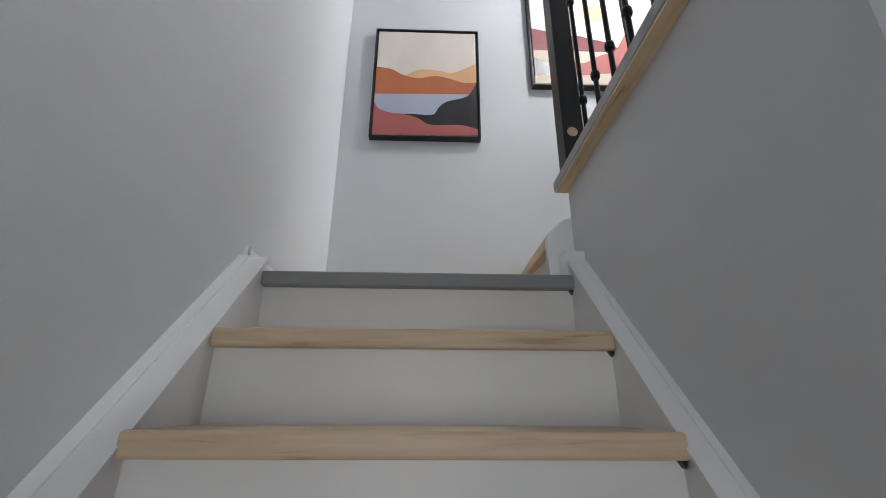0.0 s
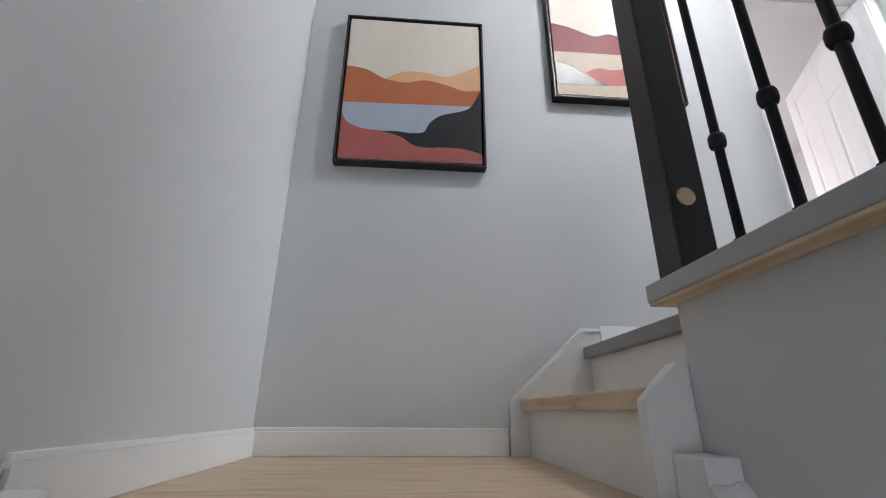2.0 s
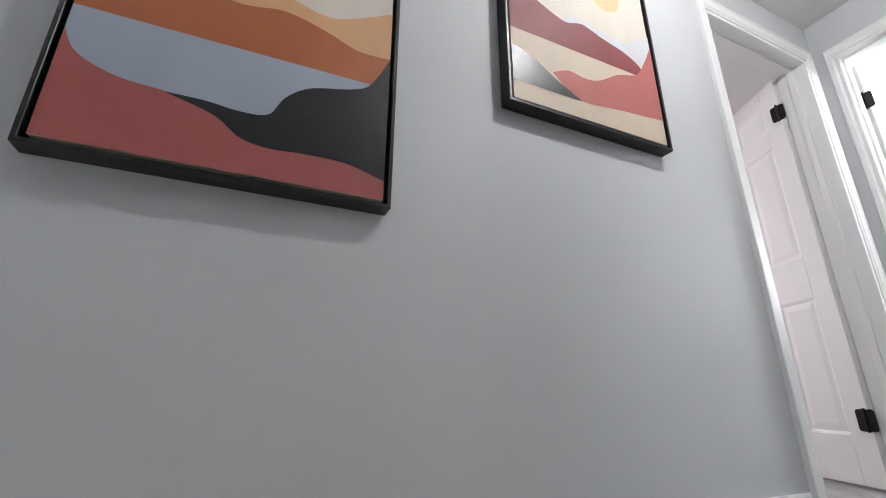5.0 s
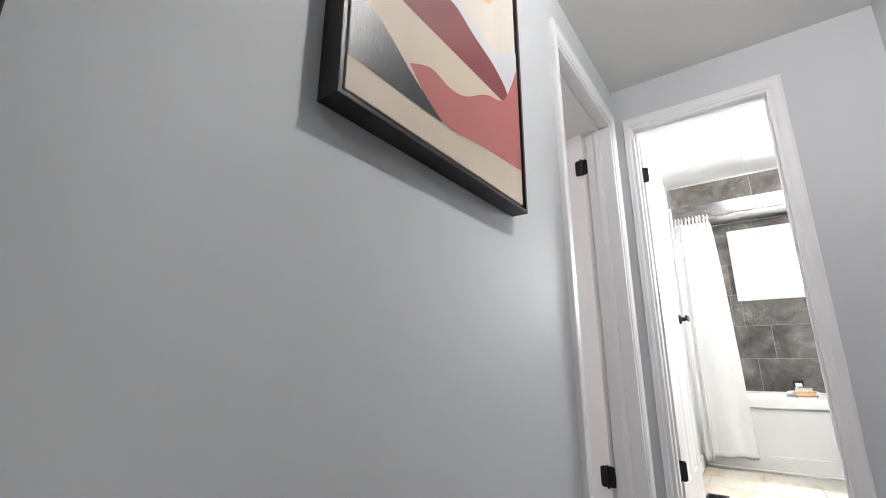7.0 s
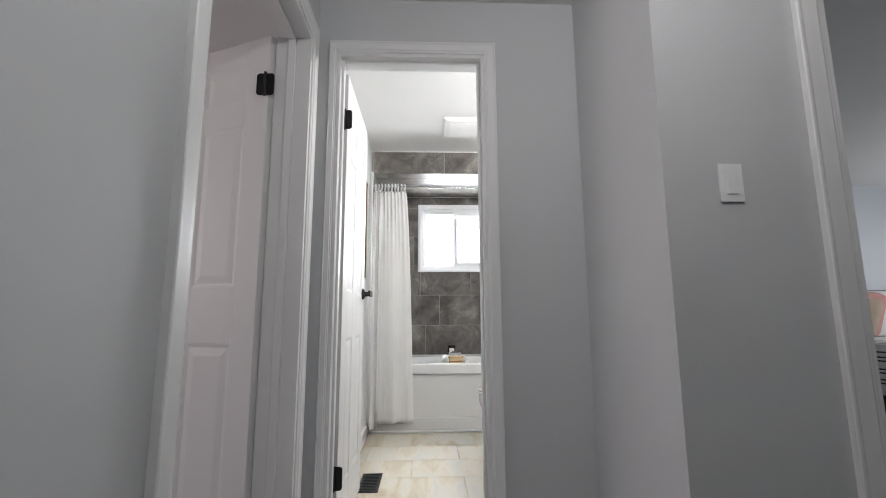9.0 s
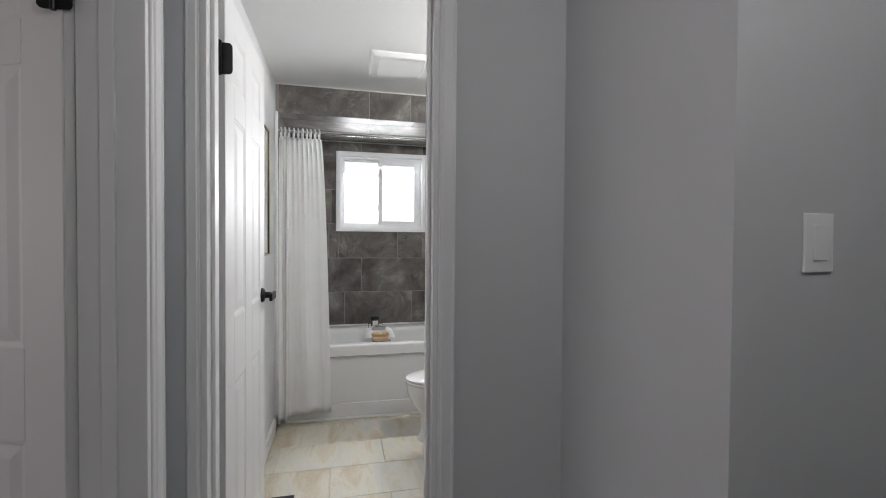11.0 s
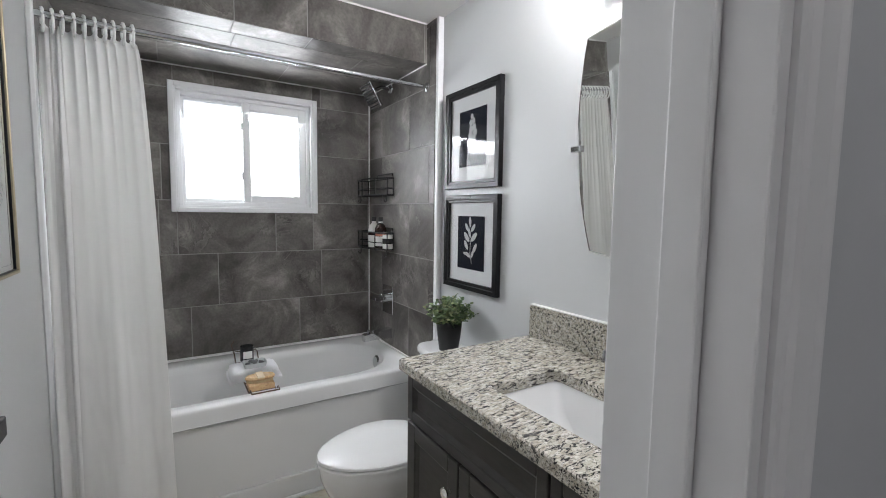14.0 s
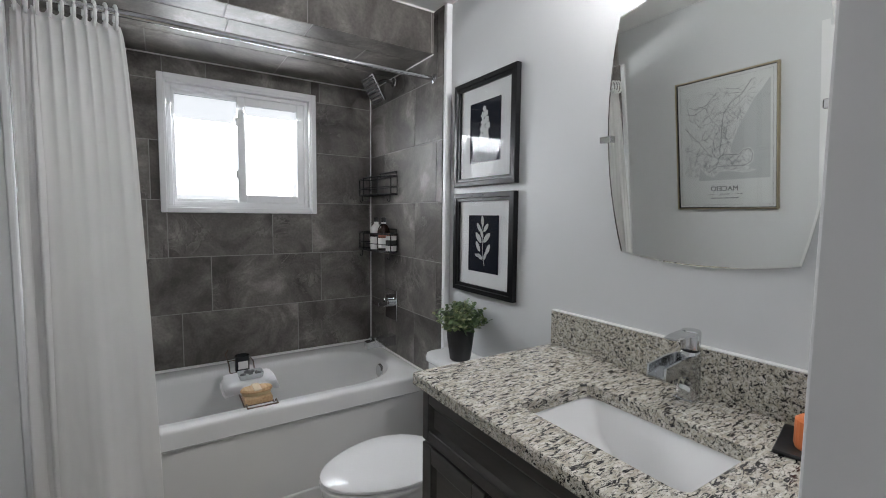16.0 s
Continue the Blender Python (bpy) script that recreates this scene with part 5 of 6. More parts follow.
def on_map(u, v):
    """Poster coordinates, the sea to the growing u, to the thing's own x and z."""
    return (u - 0.5) * (mw - 0.06), (0.5 - v) * (mh - 0.06)


def at_sea(u, v):
    inside = False
    for (ua, va), (ub, vb) in zip(SHORE, SHORE[1:] + SHORE[:1]):
        if (va > v) != (vb > v) and u < ua + (ub - ua) * (v - va) / (vb - va):
            inside = not inside
    return inside


sea = bmesh.new()
_f = sea.faces.new([sea.verts.new((on_map(u, v)[0], 0.0102, on_map(u, v)[1])) for u, v in SHORE])
_f.normal_update()
bmesh.ops.triangulate(sea, faces=[_f])
part("sea", sea, SEA, fmap)
roads = bmesh.new()
rng = random.Random(4)


def road(pts, w):
    pts = [on_map(u, v) for u, v in pts]
    for (xa, za), (xb, zb) in zip(pts, pts[1:]):
        d = Vector((xb - xa, zb - za))
        if d.length < 1e-5:
            continue
        n = Vector((-d.y, d.x)).normalized() * w
        roads.faces.new([roads.verts.new((x, 0.0105, z)) for x, z in ((xa + n.x, za + n.y), (xb + n.x, zb + n.y), (xb - n.x, zb - n.y), (xa - n.x, za - n.y))])


# side streets crowd along the coast; a few longer roads wind inland
for k in range(820):
    cu, cv = COAST[rng.randrange(len(COAST))]
    u, v = (cu - abs(rng.gauss(0, 0.20)), cv - rng.gauss(0.02, 0.09)) if k % 3 else (rng.uniform(0.05, 0.62), rng.uniform(0.06, 0.70))
    a = rng.choice((0.5, 2.07, 0.9, 2.5)) + rng.uniform(-0.15, 0.15)
    pts = [(u, v)]
    for q in range(rng.randint(2, 5) if k % 8 else rng.randint(9, 16)):
        a += rng.uniform(-0.25, 0.25) if k % 8 else rng.uniform(-0.5, 0.5)
        u, v = u + 0.016 * math.cos(a), v + 0.012 * math.sin(a)
        if not (0.03 < u < 0.97 and 0.03 < v < 0.78) or at_sea(u, v):
            break
        pts.append((u, v))
    if len(pts) > 1 and 0.03 < pts[0][0] < 0.97 and 0.03 < pts[0][1] < 0.78:
        road(pts, 0.0005 if k % 8 else 0.0009)
road([(0.80, 0.04), (0.70, 0.14), (0.58, 0.19), (0.50, 0.27), (0.48, 0.36), (0.47, 0.47), (0.45, 0.56), (0.46, 0.60), (0.57, 0.598), (0.66, 0.605), (0.71, 0.57), (0.775, 0.565), (0.805, 0.605), (0.795, 0.665), (0.72, 0.695), (0.55, 0.69), (0.42, 0.69), (0.32, 0.735)], 0.0016)
road([(0.05, 0.22), (0.16, 0.24), (0.28, 0.20), (0.36, 0.13), (0.45, 0.09)], 0.0012)
road([(0.04, 0.34), (0.14, 0.42), (0.24, 0.50), (0.35, 0.60), (0.45, 0.62)], 0.0012)
road([(0.30, 0.20), (0.36, 0.30), (0.44, 0.36), (0.60, 0.33), (0.72, 0.25)], 0.0010)
part("streets", roads, flat("pale_map_ink", (0.24, 0.245, 0.25), 0.8), fmap)


def words(text, size, x, y, z, rot, mat, parent, name="lettering"):
    """Flat letters standing upright on a wall that faces the given way."""
    cu = bpy.data.curves.new(name, "FONT")
    cu.body, cu.size, cu.align_x, cu.align_y, cu.extrude = text, size, "CENTER", "CENTER", 0.0002
    tmp = bpy.data.objects.new("tmp_text", cu)
    me = bpy.data.meshes.new_from_object(tmp)
    bpy.data.objects.remove(tmp)
    me.materials.clear()
    me.materials.append(mat)
    ob = new(name, me)
    ob.parent = parent
    ob.matrix_basis = pose(x, y, z, 90, 0, rot)
    return ob


PALE_INK = flat("pale_print", (0.30, 0.305, 0.31), 0.8)
words("MACEIÓ", 0.039, 0.0, 0.0108, -0.252, 180, INK, fmap)
words("BRAZIL", 0.017, 0.0, 0.0108, -0.283, 180, PALE_INK, fmap)
for x0, x1 in ((-0.072, -0.046), (-0.041, -0.012), (-0.007, 0.022), (0.027, 0.072)):
    part("text_bar", rbox((x0, 0.0102, -0.307), (x1, 0.0107, -0.301)), PALE_INK, fmap)
for x0 in (-0.09, 0.055):
    part("text_bar", rbox((x0, 0.0102, -0.284), (x0 + 0.035, 0.0107, -0.282)), INK, fmap)
glass_sheet(mw - 0.018, mh - 0.018, 0.0135, fmap)

# ---- corner wire shelves and bottles ----


def corner_shelf(z, label):
    s = thing("corner_shelf", label, "shelf", group="corner shelves")
    o = [(BX1 - 0.010, TY0 + 0.010), (BX1 - 0.010, 0.775), (5.16, 0.800), (4.990, 0.785), (4.900, 0.745), (4.900, TY0 + 0.010)]
    for h, r in ((0.0, 0.0052), (0.040, 0.0030), (0.100, 0.0052)):
        pts = [(x, y, z + h) for x, y in o] + [(o[0][0], o[0][1], z + h)]
        part("rail", tube(pts, r, 6), IRON, s)
    for x, y in o:
        part("upright", tube([(x, y, z), (x, y, z + 0.102)], 0.0036, 6), IRON, s)
    part("wall_loop", tube([(5.13, TY0 + 0.010, z + 0.10), (5.13, TY0 + 0.010, z + 0.128), (4.91, TY0 + 0.010, z + 0.128), (4.90, TY0 + 0.016, z + 0.118), (4.90, TY0 + 0.012, z + 0.10)], 0.0042, 6), IRON, s)
    for k in range(9):
        x = BX1 - 0.03 - k * 0.043
        part("floor_wire", tube([(x, TY0 + 0.010, z), (x, 0.786 if x > 4.99 else 0.750, z)], 0.0028, 5), IRON, s)
    for x, y in ((5.20, 0.792), (4.905, 0.747)):
        part("hook", tube([(x, y, z), (x, y, z - 0.036), (x, y + 0.006, z - 0.044), (x, y + 0.014, z - 0.040), (x, y + 0.016, z - 0.030)], 0.0030, 5), IRON, s)
    return s


corner_shelf(1.480, "empty black wire corner shelf on grey tiles")
corner_shelf(1.150, "black wire corner shelf holding bathroom bottles")
AMBER = flat("amber_plastic", (0.022, 0.008, 0.005), 0.15)
LABEL_W = flat("white_label", (0.74, 0.73, 0.71), 0.6)
LABEL_R = flat("rust_label", (0.33, 0.12, 0.08), 0.6)
BLACK_P = flat("black_plastic", (0.012, 0.012, 0.013), 0.35)


def bottle(x, y, mat, band, label, r=0.036, h=0.165):
    bt = thing("bottle", label, "bottle", x, y, 1.1540)
    part("body", lathe([(r * 0.94, 0), (r, 0.006), (r, h * 0.66), (r * 0.92, h * 0.76), (r * 0.66, h * 0.87), (0.013, h * 0.93), (0.013, h)], 24), mat, bt, smooth=False)
    part("label", lathe([(r + 0.0006, h * 0.08), (r + 0.0006, h * 0.44)], 24, None, False), LABEL_W, bt, "white paper label")
    part("band", lathe([(r + 0.0006, h * 0.46), (r + 0.0006, h * 0.60)], 24, None, False), band, bt)
    part("neck_label", lathe([(0.0136, h * 0.94), (0.0136, h * 0.995)], 16, None, False), LABEL_W, bt)
    part("cap", lathe([(0.015, h), (0.015, h + 0.024), (0.013, h + 0.027)], 16), BLACK_P, bt)


bottle(5.105, 0.742, LABEL_W, AMBER, "white bottle with a black cap")
bottle(5.010, 0.738, AMBER, LABEL_R, "amber bottle with rust and white labels")
carton = thing("carton", "small white and black printed carton", "box", 4.935, 0.722, 1.1540, 25)
part("box", rbox((-0.026, -0.022, 0), (0.026, 0.022, 0.085), 0.001), LABEL_W, carton)
part("band", rbox((-0.0264, -0.0224, 0.030), (0.0264, 0.0224, 0.062), 0.0005), BLACK_P, carton)

# ---- bath caddy with towel, brush, candle ----
COPPER = material("bronze_wire", (0.10, 0.065, 0.045), 0.35, metal=0.8, vary=0.1, grain=80, bump=0.03)
caddy = thing("bath_caddy", "bronze wire caddy lying across the tub", "bath caddy")
for y in (1.437, 1.557):
    part("side_wire", tube([(4.572, y, 0.552), (4.607, y, 0.556), (4.647, y, 0.525), (5.157, y, 0.525), (5.187, y, 0.556), (5.257, y, 0.552)], 0.0032, 6), COPPER, caddy)
for x in (4.572, 5.257):
    part("end_wire", tube([(x, 1.437, 0.552), (x, 1.557, 0.552)], 0.0032, 6), COPPER, caddy)
part("handle_wire", tube([(5.187, 1.557, 0.556), (5.197, 1.572, 0.612), (5.217, 1.557, 0.625)], 0.003, 6), COPPER, caddy)
for k in range(12):
    x = 4.667 + k * 0.042
    part("cross_wire", tube([(x, 1.437, 0.525), (x, 1.557, 0.525)], 0.0022, 5), COPPER, caddy)
TOWEL = material("white_terry", (0.80, 0.80, 0.81), 0.95, vary=0.03, scale=30, grain=500, bump=0.7, dist=0.003)
towel = thing("towel", "folded white terry towel on the bath caddy", "towel", 4.917, 1.497, 0.529)
rng = random.Random(5)
for i in range(3):
    # soft slabs of cloth: swollen edges, drooping over the wires at both ends
    b = bmesh.new()
    w, hx, z = 0.126 - 0.007 * i, 0.108 - 0.008 * i, 0.0155 * i
    rows = []
    for p in range(13):
        v = -1 + p / 6
        row = []
        for q in range(13):
            u = -1 + q / 6
            droop = -0.016 * max(0.0, abs(v) - 0.62) ** 1.3 * (2 - i)
            lump = 0.0022 * noise.noise((u * 2.1, v * 2.4, i + 0.5))
            row.append((u * hx * (1 - 0.05 * v * v), v * w * (1 - 0.04 * u * u), z + droop + lump))
        rows.append(row)
    up = [[b.verts.new((x, y, zz + 0.0150 * (1 - max(abs(p - 6) / 6, abs(q - 6) / 6) ** 5))) for q, (x, y, zz) in enumerate(row)] for p, row in enumerate(rows)]
    dn = [[b.verts.new((x, y, max(zz, -0.004))) for x, y, zz in row] for row in rows]
    for g in (up, dn):
        for r0, r1 in zip(g, g[1:]):
            for q in range(12):
                b.faces.new((r0[q], r0[q + 1], r1[q + 1], r1[q]))
    bmesh.ops.remove_doubles(b, verts=b.verts[:], dist=0.0002)
    part("fold", b, TOWEL, towel, smooth=True)
CORK = wood_material("pale_beech", (0.34, 0.20, 0.09), (0.52, 0.34, 0.17), (0.62, 0.43, 0.24), (3, 20, 20), 0.5)
blk = thing("soap_block", "pale wooden soap block on the caddy", "soap block", 4.702, 1.499, 0.5285)
part("block", rbox((-0.045, -0.058, 0), (0.045, 0.058, 0.028), 0.005), CORK, blk)
brush = thing("bath_brush", "oval wooden bath brush with pale bristles", "brush", 4.712, 1.499, 0.557)
part("back", loft([oval(0, 0.040, 0.066, 0.066, 0.014, 24, 0), oval(0, 0.042, 0.068, 0.068, 0.020, 24, 0), oval(0, 0.036, 0.062, 0.062, 0.028, 24, 0)]), CORK, brush)
part("bristles", loft([oval(0, 0.036, 0.060, 0.060, 0.0, 24, 0), oval(0, 0.038, 0.063, 0.063, 0.014, 24, 0)]), material("pale_bristle", (0.60, 0.47, 0.28), 0.9, vary=0.1, grain=400, bump=0.8, dist=0.003), brush)
part("strap", rbox((-0.044, -0.016, 0.026), (0.044, 0.016, 0.031), 0.002), material("cotton_strap", (0.66, 0.55, 0.40), 0.9, grain=300, bump=0.3), brush)
DARK_GLASS = flat("smoked_glass", (0.02, 0.02, 0.022), 0.08)
candle = thing("candle", "black glass candle with a white label", "candle", 5.002, 1.517, 0.5745)
part("glass", lathe([(0.032, 0), (0.034, 0.004), (0.034, 0.078), (0.031, 0.078), (0.031, 0.060)], 24), DARK_GLASS, candle)
part("label", rbox((-0.0352, -0.022, 0.018), (-0.0335, 0.022, 0.056), 0.0004), LABEL_W, candle)
dish = thing("soap_dish", "small clear glass dish with grey stones", "dish", 4.887, 1.497, 0.575)
CLEAR = flat("clear_glass", (0.55, 0.58, 0.58), 0.05)
part("dish_body", loft([rrect(0, 0, 0.036, 0.050, 0.012, 0.0), rrect(0, 0, 0.042, 0.056, 0.014, 0.024), rrect(0, 0, 0.039, 0.053, 0.013, 0.024), rrect(0, 0, 0.034, 0.047, 0.011, 0.004)]), CLEAR, dish)
rng = random.Random(8)
for k in range(9):
    b = lathe([(0.002, -0.008), (0.011, -0.003), (0.012, 0.003), (0.003, 0.009)], 8, pose(rng.uniform(-0.024, 0.024), rng.uniform(-0.036, 0.036), rng.uniform(0.014, 0.028), rng.uniform(-40, 40), rng.uniform(-40, 40), 0))
    part("stone", b, flat("grey_pebble", (0.13, 0.13, 0.135), 0.6), dish)

# ---- small fixtures ----
vent = thing("floor_register", "black metal floor vent in pale tiles", "floor vent")
part("rim", frame_ring(0.285, 0.115, 0.014, 0, 0.003), BLACK_METAL, vent, at=pose(3.535, 2.070, 0.0015, 90))
part("backing", rbox((3.40, 2.019, 0.0012), (3.67, 2.121, 0.0020)), BLACK_METAL, vent)
for k in range(12):
    x = 3.412 + k * 0.0222
    part("slat", rbox((x, 2.027, 0.002), (x + 0.009, 2.113, 0.0046), 0.0008), BLACK_METAL, vent)
fan = thing("exhaust_fan", "square white bathroom ceiling fan cover", "ceiling fan vent")
FAN_WHITE = material("matte_white_plastic", (0.76, 0.76, 0.75), 0.8, vary=0.02, grain=90, bump=0.02, spec=0.15)
part("cover", loft([rrect(4.015, 1.468, 0.165, 0.165, 0.015, CEIL_B), rrect(4.015, 1.468, 0.165, 0.165, 0.015, CEIL_B - 0.010), rrect(4.015, 1.468, 0.150, 0.150, 0.02, CEIL_B - 0.026)]), FAN_WHITE, fan)
part("inset", rbox((3.90, 1.355, CEIL_B - 0.030), (4.13, 1.58, CEIL_B - 0.0262), 0.004), FAN_WHITE, fan)
switch = thing("light_switch", "white decorator light switch on the grey wall", "light switch", HALL_E - 0.0005, 0.917, 1.289)
part("plate", rbox((-0.006, -0.034, -0.055), (0.0, 0.034, 0.055), 0.002), VINYL, switch)
part("rocker", rbox((-0.010, -0.016, -0.033), (-0.006, 0.016, 0.033), 0.0015), VINYL, switch)
HALL_SHADE = SHADE.copy()
HALL_SHADE.name = "dim_frosted_glass"
HALL_SHADE.node_tree.nodes["Principled BSDF"].inputs["Emission Strength"].default_value = 1.2
hlamp = thing("ceiling_lamp", "round white flush ceiling lamp", "ceiling lamp", 1.17, 1.33, CEIL_H)
part("base", lathe([(0.14, -0.025), (0.14, 0.0)], 32), TRIM, hlamp)
_d = part("diffuser", lathe([(0.02, -0.060), (0.09, -0.050), (0.125, -0.034), (0.132, -0.025)], 32, None, True), HALL_SHADE, hlamp, smooth=True)
_d.visible_shadow = False

# ---- hall paintings ----


def smooth_line(pts, n=8):
    """A soft curve through points (u, v)."""
    out = []
    for i in range(len(pts) - 1):
        p0, p1, p2, p3 = pts[max(i - 1, 0)], pts[i], pts[i + 1], pts[min(i + 2, len(pts) - 1)]
        for k in range(n):
            t = k / n
            out.append(tuple(0.5 * (2 * b + (c - a) * t + (2 * a - 5 * b + 4 * c - d) * t * t + (3 * b - a - 3 * c + d) * t ** 3) for a, b, c, d in zip(p0, p1, p2, p3)))
    return out + [tuple(pts[-1])]


def canvas_paint(name, colour, rough=0.6, relief=0.20):
    m = material(name, colour, rough, vary=0.12, scale=9, grain=260, bump=relief, dist=0.0012, stretch=(1.0, 1.0, 0.25))
    return m


PAINT = {"cream": canvas_paint("cream_paint", (0.66, 0.60, 0.53)), "peach": canvas_paint("peach_paint", (0.66, 0.38, 0.20)), "orange": canvas_paint("burnt_orange_paint", (0.42, 0.125, 0.045)),
         "blue": canvas_paint("grey_blue_paint", (0.36, 0.40, 0.49)), "red": canvas_paint("brick_red_paint", (0.37, 0.095, 0.085)), "black": canvas_paint("black_paint", (0.016, 0.017, 0.020), 0.36, 0.40),
         "maroon": canvas_paint("maroon_paint", (0.20, 0.032, 0.036)), "pink": canvas_paint("coral_paint", (0.45, 0.135, 0.12)), "sand": canvas_paint("sand_paint", (0.62, 0.52, 0.41)),
         "sun": canvas_paint("ochre_paint", (0.72, 0.47, 0.25)), "mist": canvas_paint("mist_paint", (0.60, 0.61, 0.64))}
FLOAT_BLACK = material("black_wood_float_frame", (0.008, 0.007, 0.007), 0.4, vary=0.2, grain=120, bump=0.08)


def painting(x0, x1, z0, z1, ground, layers, label):
    w, h, d = x1 - x0, z1 - z0, 0.046
    p = thing("painting", label, "painting", (x0 + x1) / 2, NORTH - 0.002, (z0 + z1) / 2, group="hall paintings")

    def rect(i, y):
        return [(-w / 2 + i, y, -h / 2 + i), (w / 2 - i, y, -h / 2 + i), (w / 2 - i, y, h / 2 - i), (-w / 2 + i, y, h / 2 - i)]
    part("picture_frame", loft([rect(0, 0), rect(0, -d + 0.001), rect(0.001, -d), rect(0.008, -d), rect(0.009, -d + 0.001), rect(0.009, 0)], (False, False)), FLOAT_BLACK, p)
    part("backing", rbox((-w / 2 + 0.008, -0.012, -h / 2 + 0.008), (w / 2 - 0.008, -0.004, h / 2 - 0.008)), FLOAT_BLACK, p)
    i = 0.018
    cw, ch = w - 2 * i, h - 2 * i
    part("canvas", rbox((-cw / 2, -d + 0.006, -ch / 2), (cw / 2, -0.012, ch / 2), 0.003), PAINT[ground], p)

    for k, (name, colour, top, bottom) in enumerate(layers):
        y = -d + 0.006 - 0.0004 * (k + 1)
        if top == "disc":
            cu, cv, r = bottom
            ring = [(cu * cw - cw / 2 + r * cw * math.cos(t), ch / 2 - cv * ch + r * cw * 1.05 * math.sin(t)) for t in [2 * math.pi * q / 32 for q in range(32)]]
        else:
            up, low = smooth_line(top), smooth_line(bottom)
            ring = [((u - 0.5) * cw, (0.5 - v) * ch) for u, v in up + low[::-1]]
            clean = [ring[0]]
            for q in ring[1:]:
                if (Vector(q) - Vector(clean[-1])).length > 1e-4:
                    clean.append(q)
            if (Vector(clean[0]) - Vector(clean[-1])).length < 1e-4:
                clean.pop()
            ring = clean
        b = bmesh.new()
        f = b.faces.new([b.verts.new((u, y, v)) for u, v in ring])
        bmesh.ops.triangulate(b, faces=[f])
        part(name, b, PAINT[colour], p)
    return p


painting(-0.354, 0.302, 0.757, 1.574, "cream", [
    ("far_hill", "peach", [(0.30, 0.445), (0.43, 0.391), (0.585, 0.390), (0.745, 0.413), (0.865, 0.375), (1, 0.310)], [(0.30, 0.47), (0.6, 0.49), (1, 0.53)]),
    ("hill", "orange", [(0, 0.370), (0.145, 0.389), (0.283, 0.450), (0.437, 0.472), (0.59, 0.447), (0.75, 0.474), (0.865, 0.507), (1, 0.503)], [(0, 0.636), (1, 0.620)]),
    ("lake", "blue", [(0, 0.633), (1, 0.617)], [(0, 0.84), (0.5, 0.93), (1, 0.96)]),
    ("shore", "red", [(0, 0.705), (0.03, 0.755), (0.08, 0.785), (0.167, 0.808), (0.295, 0.817), (0.424, 0.850), (0.51, 0.898), (0.60, 0.912), (0.715, 0.906), (0.86, 0.908), (1, 0.938)], [(0, 1), (1, 1)]),
    ("dark_hill", "black", [(0.285, 0.816), (0.40, 0.815), (0.50, 0.822), (0.585, 0.810), (0.63, 0.745), (0.71, 0.692), (0.86, 0.655), (0.93, 0.617), (1, 0.503)], [(0.285, 0.818), (0.424, 0.851), (0.51, 0.899), (0.60, 0.913), (0.715, 0.907), (0.86, 0.909), (1, 0.939)]),
], "abstract landscape painting of orange hills and black shore")
painting(0.636, 1.290, 1.158, 1.975, "cream", [
    ("sun", "sun", "disc", (0.68, 0.25, 0.118)),
    ("mist_hill", "mist", [(0.30, 0.53), (0.45, 0.47), (0.60, 0.49), (0.78, 0.50), (0.90, 0.45), (1, 0.40)], [(0.30, 0.58), (0.7, 0.66), (1, 0.68)]),
    ("band", "sand", [(0, 0.66), (1, 0.66)], [(0, 1), (1, 1)]),
    ("far_hill", "maroon", [(0, 0.434), (0.15, 0.462), (0.28, 0.507), (0.37, 0.525), (0.48, 0.499), (0.62, 0.532), (0.76, 0.558), (0.87, 0.600), (0.90, 0.640)], [(0, 0.668), (0.90, 0.667)]),
    ("shore", "pink", [(0.24, 0.823), (0.345, 0.786), (0.45, 0.795), (0.55, 0.778), (0.70, 0.706), (0.84, 0.667), (0.92, 0.585), (1, 0.465)], [(0.24, 0.826), (0.40, 0.914), (0.70, 0.894), (1, 0.873)]),
    ("dark_slope", "black", [(0, 0.753), (0.12, 0.783), (0.25, 0.850), (0.41, 0.918)], [(0, 0.922), (0.41, 0.919)]),
], "abstract landscape painting of maroon hills and ochre sun")

# ---- bedroom, seen past the door frame ----
SHEET = material("white_bed_linen", (0.74, 0.74, 0.74), 0.9, vary=0.04, scale=8, grain=300, bump=0.3, dist=0.002)
bed = thing("bed", "bed with white linen and a dark base", "bed")
part("base", rbox((3.20, -3.05, 0.06), (5.16, -1.42, 0.36), 0.015), material("black_bed_base", (0.012, 0.012, 0.013), 0.8, vary=0.2, grain=200, bump=0.3), bed)
part("mattress", rbox((3.18, -3.08, 0.361), (5.16, -1.38, 0.70), 0.06, 4), SHEET, bed)
part("headboard", rbox((5.165, -3.10, 0.05), (5.245, -1.33, 1.16), 0.02, 3), material("grey_upholstery", (0.10, 0.105, 0.115), 0.9, vary=0.1, scale=20, grain=300, bump=0.4), bed)
for x in (3.25, 5.05):
    for y in (-3.0, -1.47):
        part("leg", rbox((x - 0.025, y - 0.025, 0), (x + 0.025, y + 0.025, 0.06), 0.003), BLACK_METAL, bed)
throw = thing("blanket", "white throw with thin black stripes on the bed", "blanket")
part("cloth", boxes(((3.55, -3.10, 0.703), (4.25, -1.36, 0.716)), ((3.55, -1.372, 0.40), (4.25, -1.358, 0.710)), r=0.005), SHEET, throw)
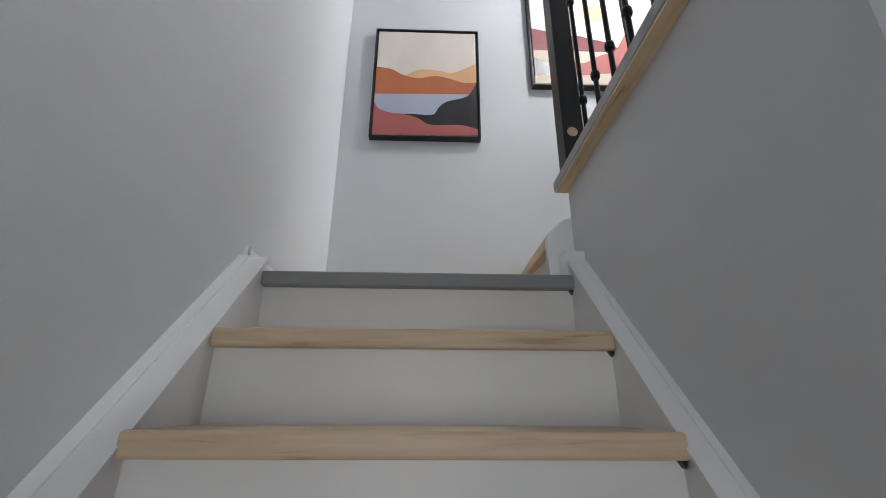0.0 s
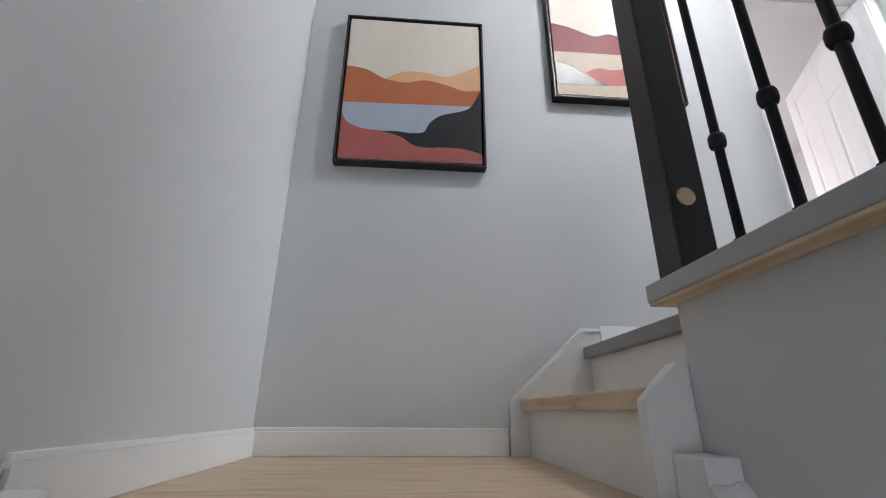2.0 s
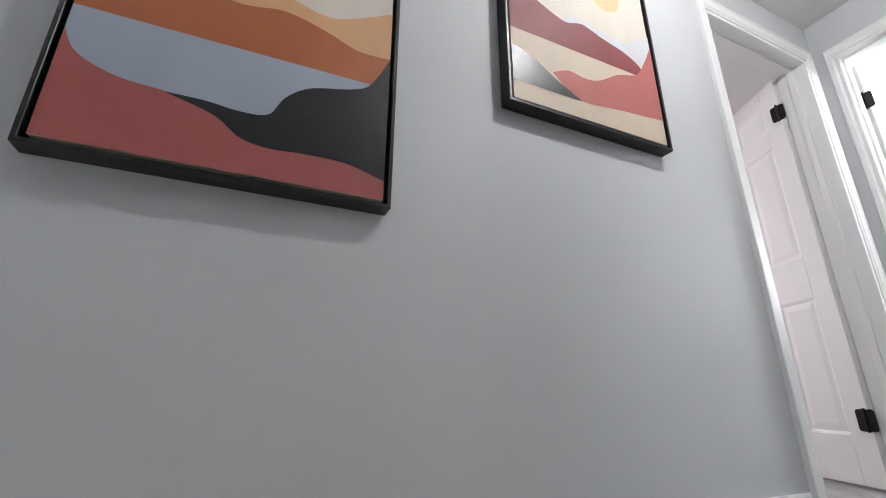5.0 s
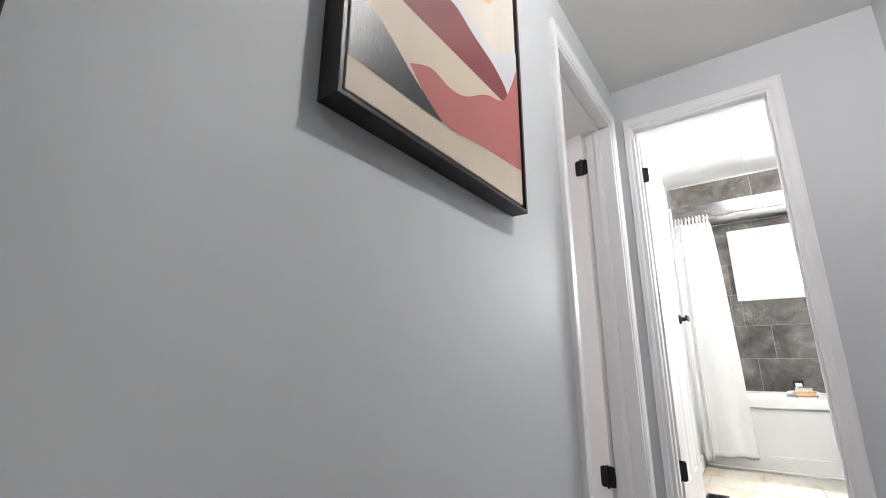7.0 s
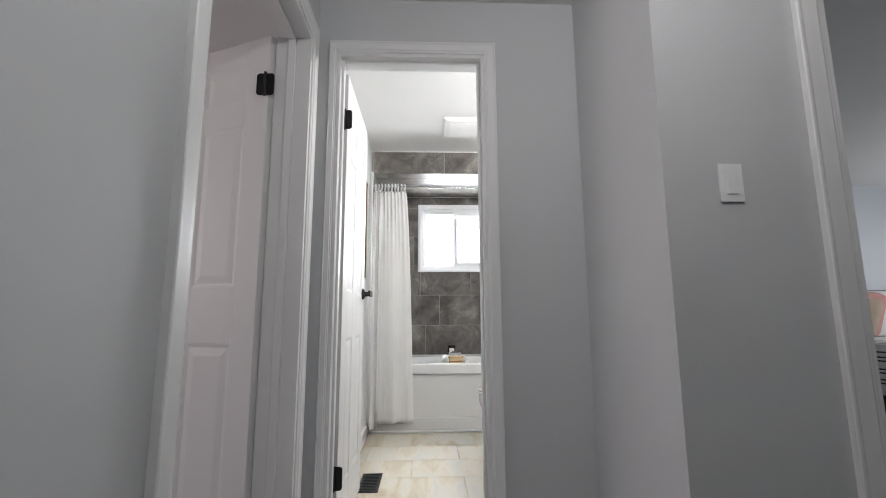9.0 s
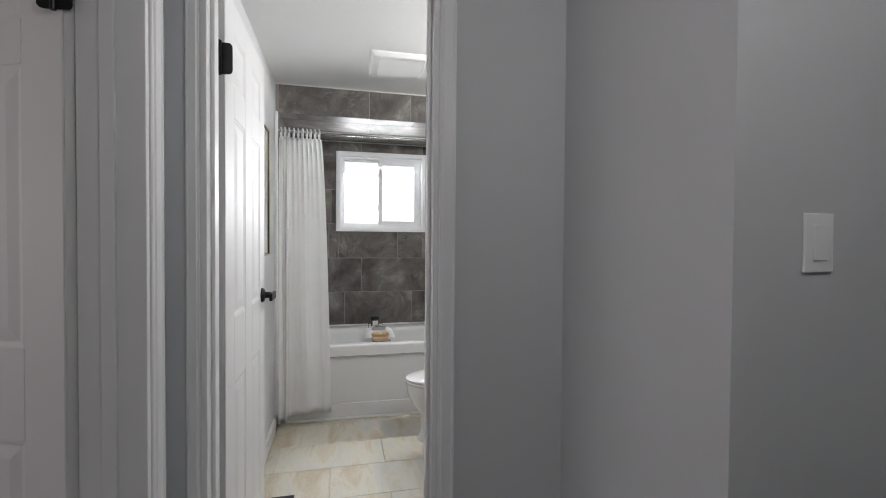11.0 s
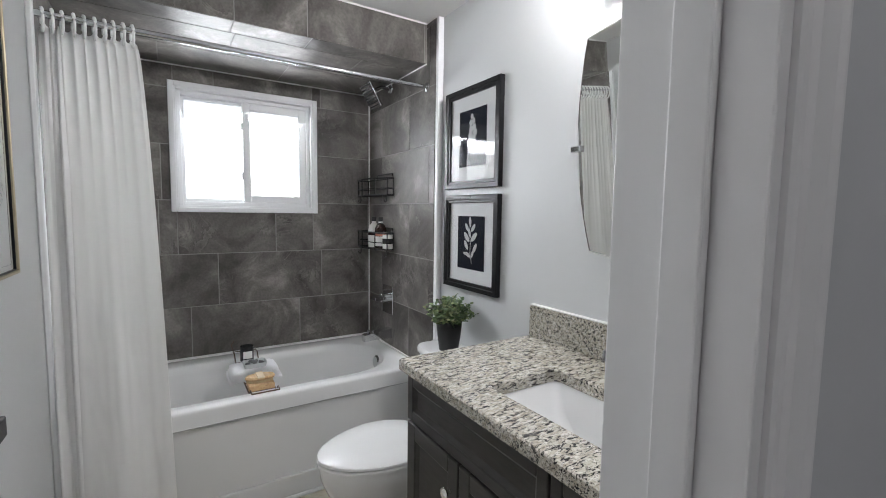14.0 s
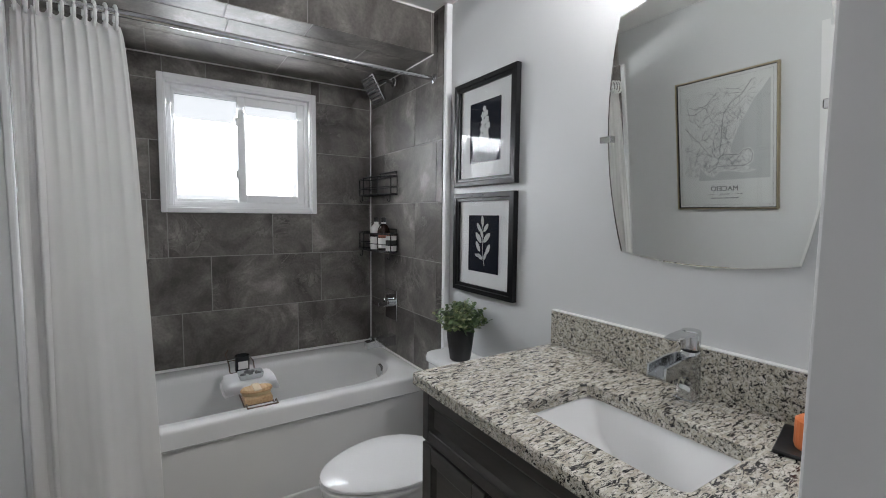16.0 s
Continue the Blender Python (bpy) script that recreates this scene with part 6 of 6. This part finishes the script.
for k, z in enumerate((0.45, 0.475, 0.52, 0.545, 0.60, 0.625, 0.66)):
    part("stripe", rbox((3.56, -1.357, z), (4.24, -1.3555, z + 0.010)), BLACK_P, throw)
for k in range(9):
    y = -1.46 - k * 0.16
    part("stripe", rbox((3.56, y, 0.7162), (4.24, y + 0.02, 0.7175)), BLACK_P, throw)


def pillow(x, y, z, w, h, d, rx, rz, mat, label):
    p = thing("pillow", label, "pillow", x, y, z, rz)
    rings = []
    for j in range(9):
        t = -1 + 2 * j / 8
        s = math.sqrt(max(0.0, 1 - t ** 4)) * 0.98 + 0.02
        rings.append([(d / 2 * t, yy * (0.55 + 0.45 * s), zz * (0.55 + 0.45 * s)) for _, yy, zz in [(0, a, b) for a, b, _ in rrect(0, 0, w / 2, h / 2, 0.06, 0)]])
    b = loft(rings)
    b.transform(pose(0, 0, h / 2, 0, rx, 0))
    part("cushion", b, mat, p, smooth=True)


pillow(5.05, -1.86, 0.705, 0.62, 0.44, 0.16, -14, 0, SHEET, "white bed pillow against the headboard")
pillow(5.05, -2.58, 0.705, 0.62, 0.44, 0.16, -14, 0, SHEET, "white bed pillow against the headboard")
pillow(4.86, -2.28, 0.705, 0.46, 0.42, 0.15, -18, 4, material("pink_plush", (0.55, 0.30, 0.27), 0.95, vary=0.12, scale=30, grain=300, bump=0.9, dist=0.006), "fluffy pink cushion on the bed")
pillow(4.66, -2.02, 0.705, 0.44, 0.36, 0.14, -22, 0, material("tan_cotton", (0.45, 0.36, 0.27), 0.95, vary=0.08, scale=20, grain=300, bump=0.4), "tan cotton cushion on the bed")
bp = thing("framed_print", "framed blue and white print above the bed", "picture", 5.248, -2.44, 1.585, 90)
part("picture_frame", frame_ring(0.60, 0.62, 0.018, 0, 0.025), BLACK_FRAME, bp)
part("mat", rbox((-0.284, 0.002, -0.294), (0.284, 0.008, 0.294)), MAT_BOARD, bp)
part("print", rbox((-0.17, 0.0082, -0.20), (0.17, 0.009, 0.20)), material("blue_print", (0.12, 0.20, 0.30), 0.7, vary=0.5, scale=6, grain=40, bump=0.02), bp)
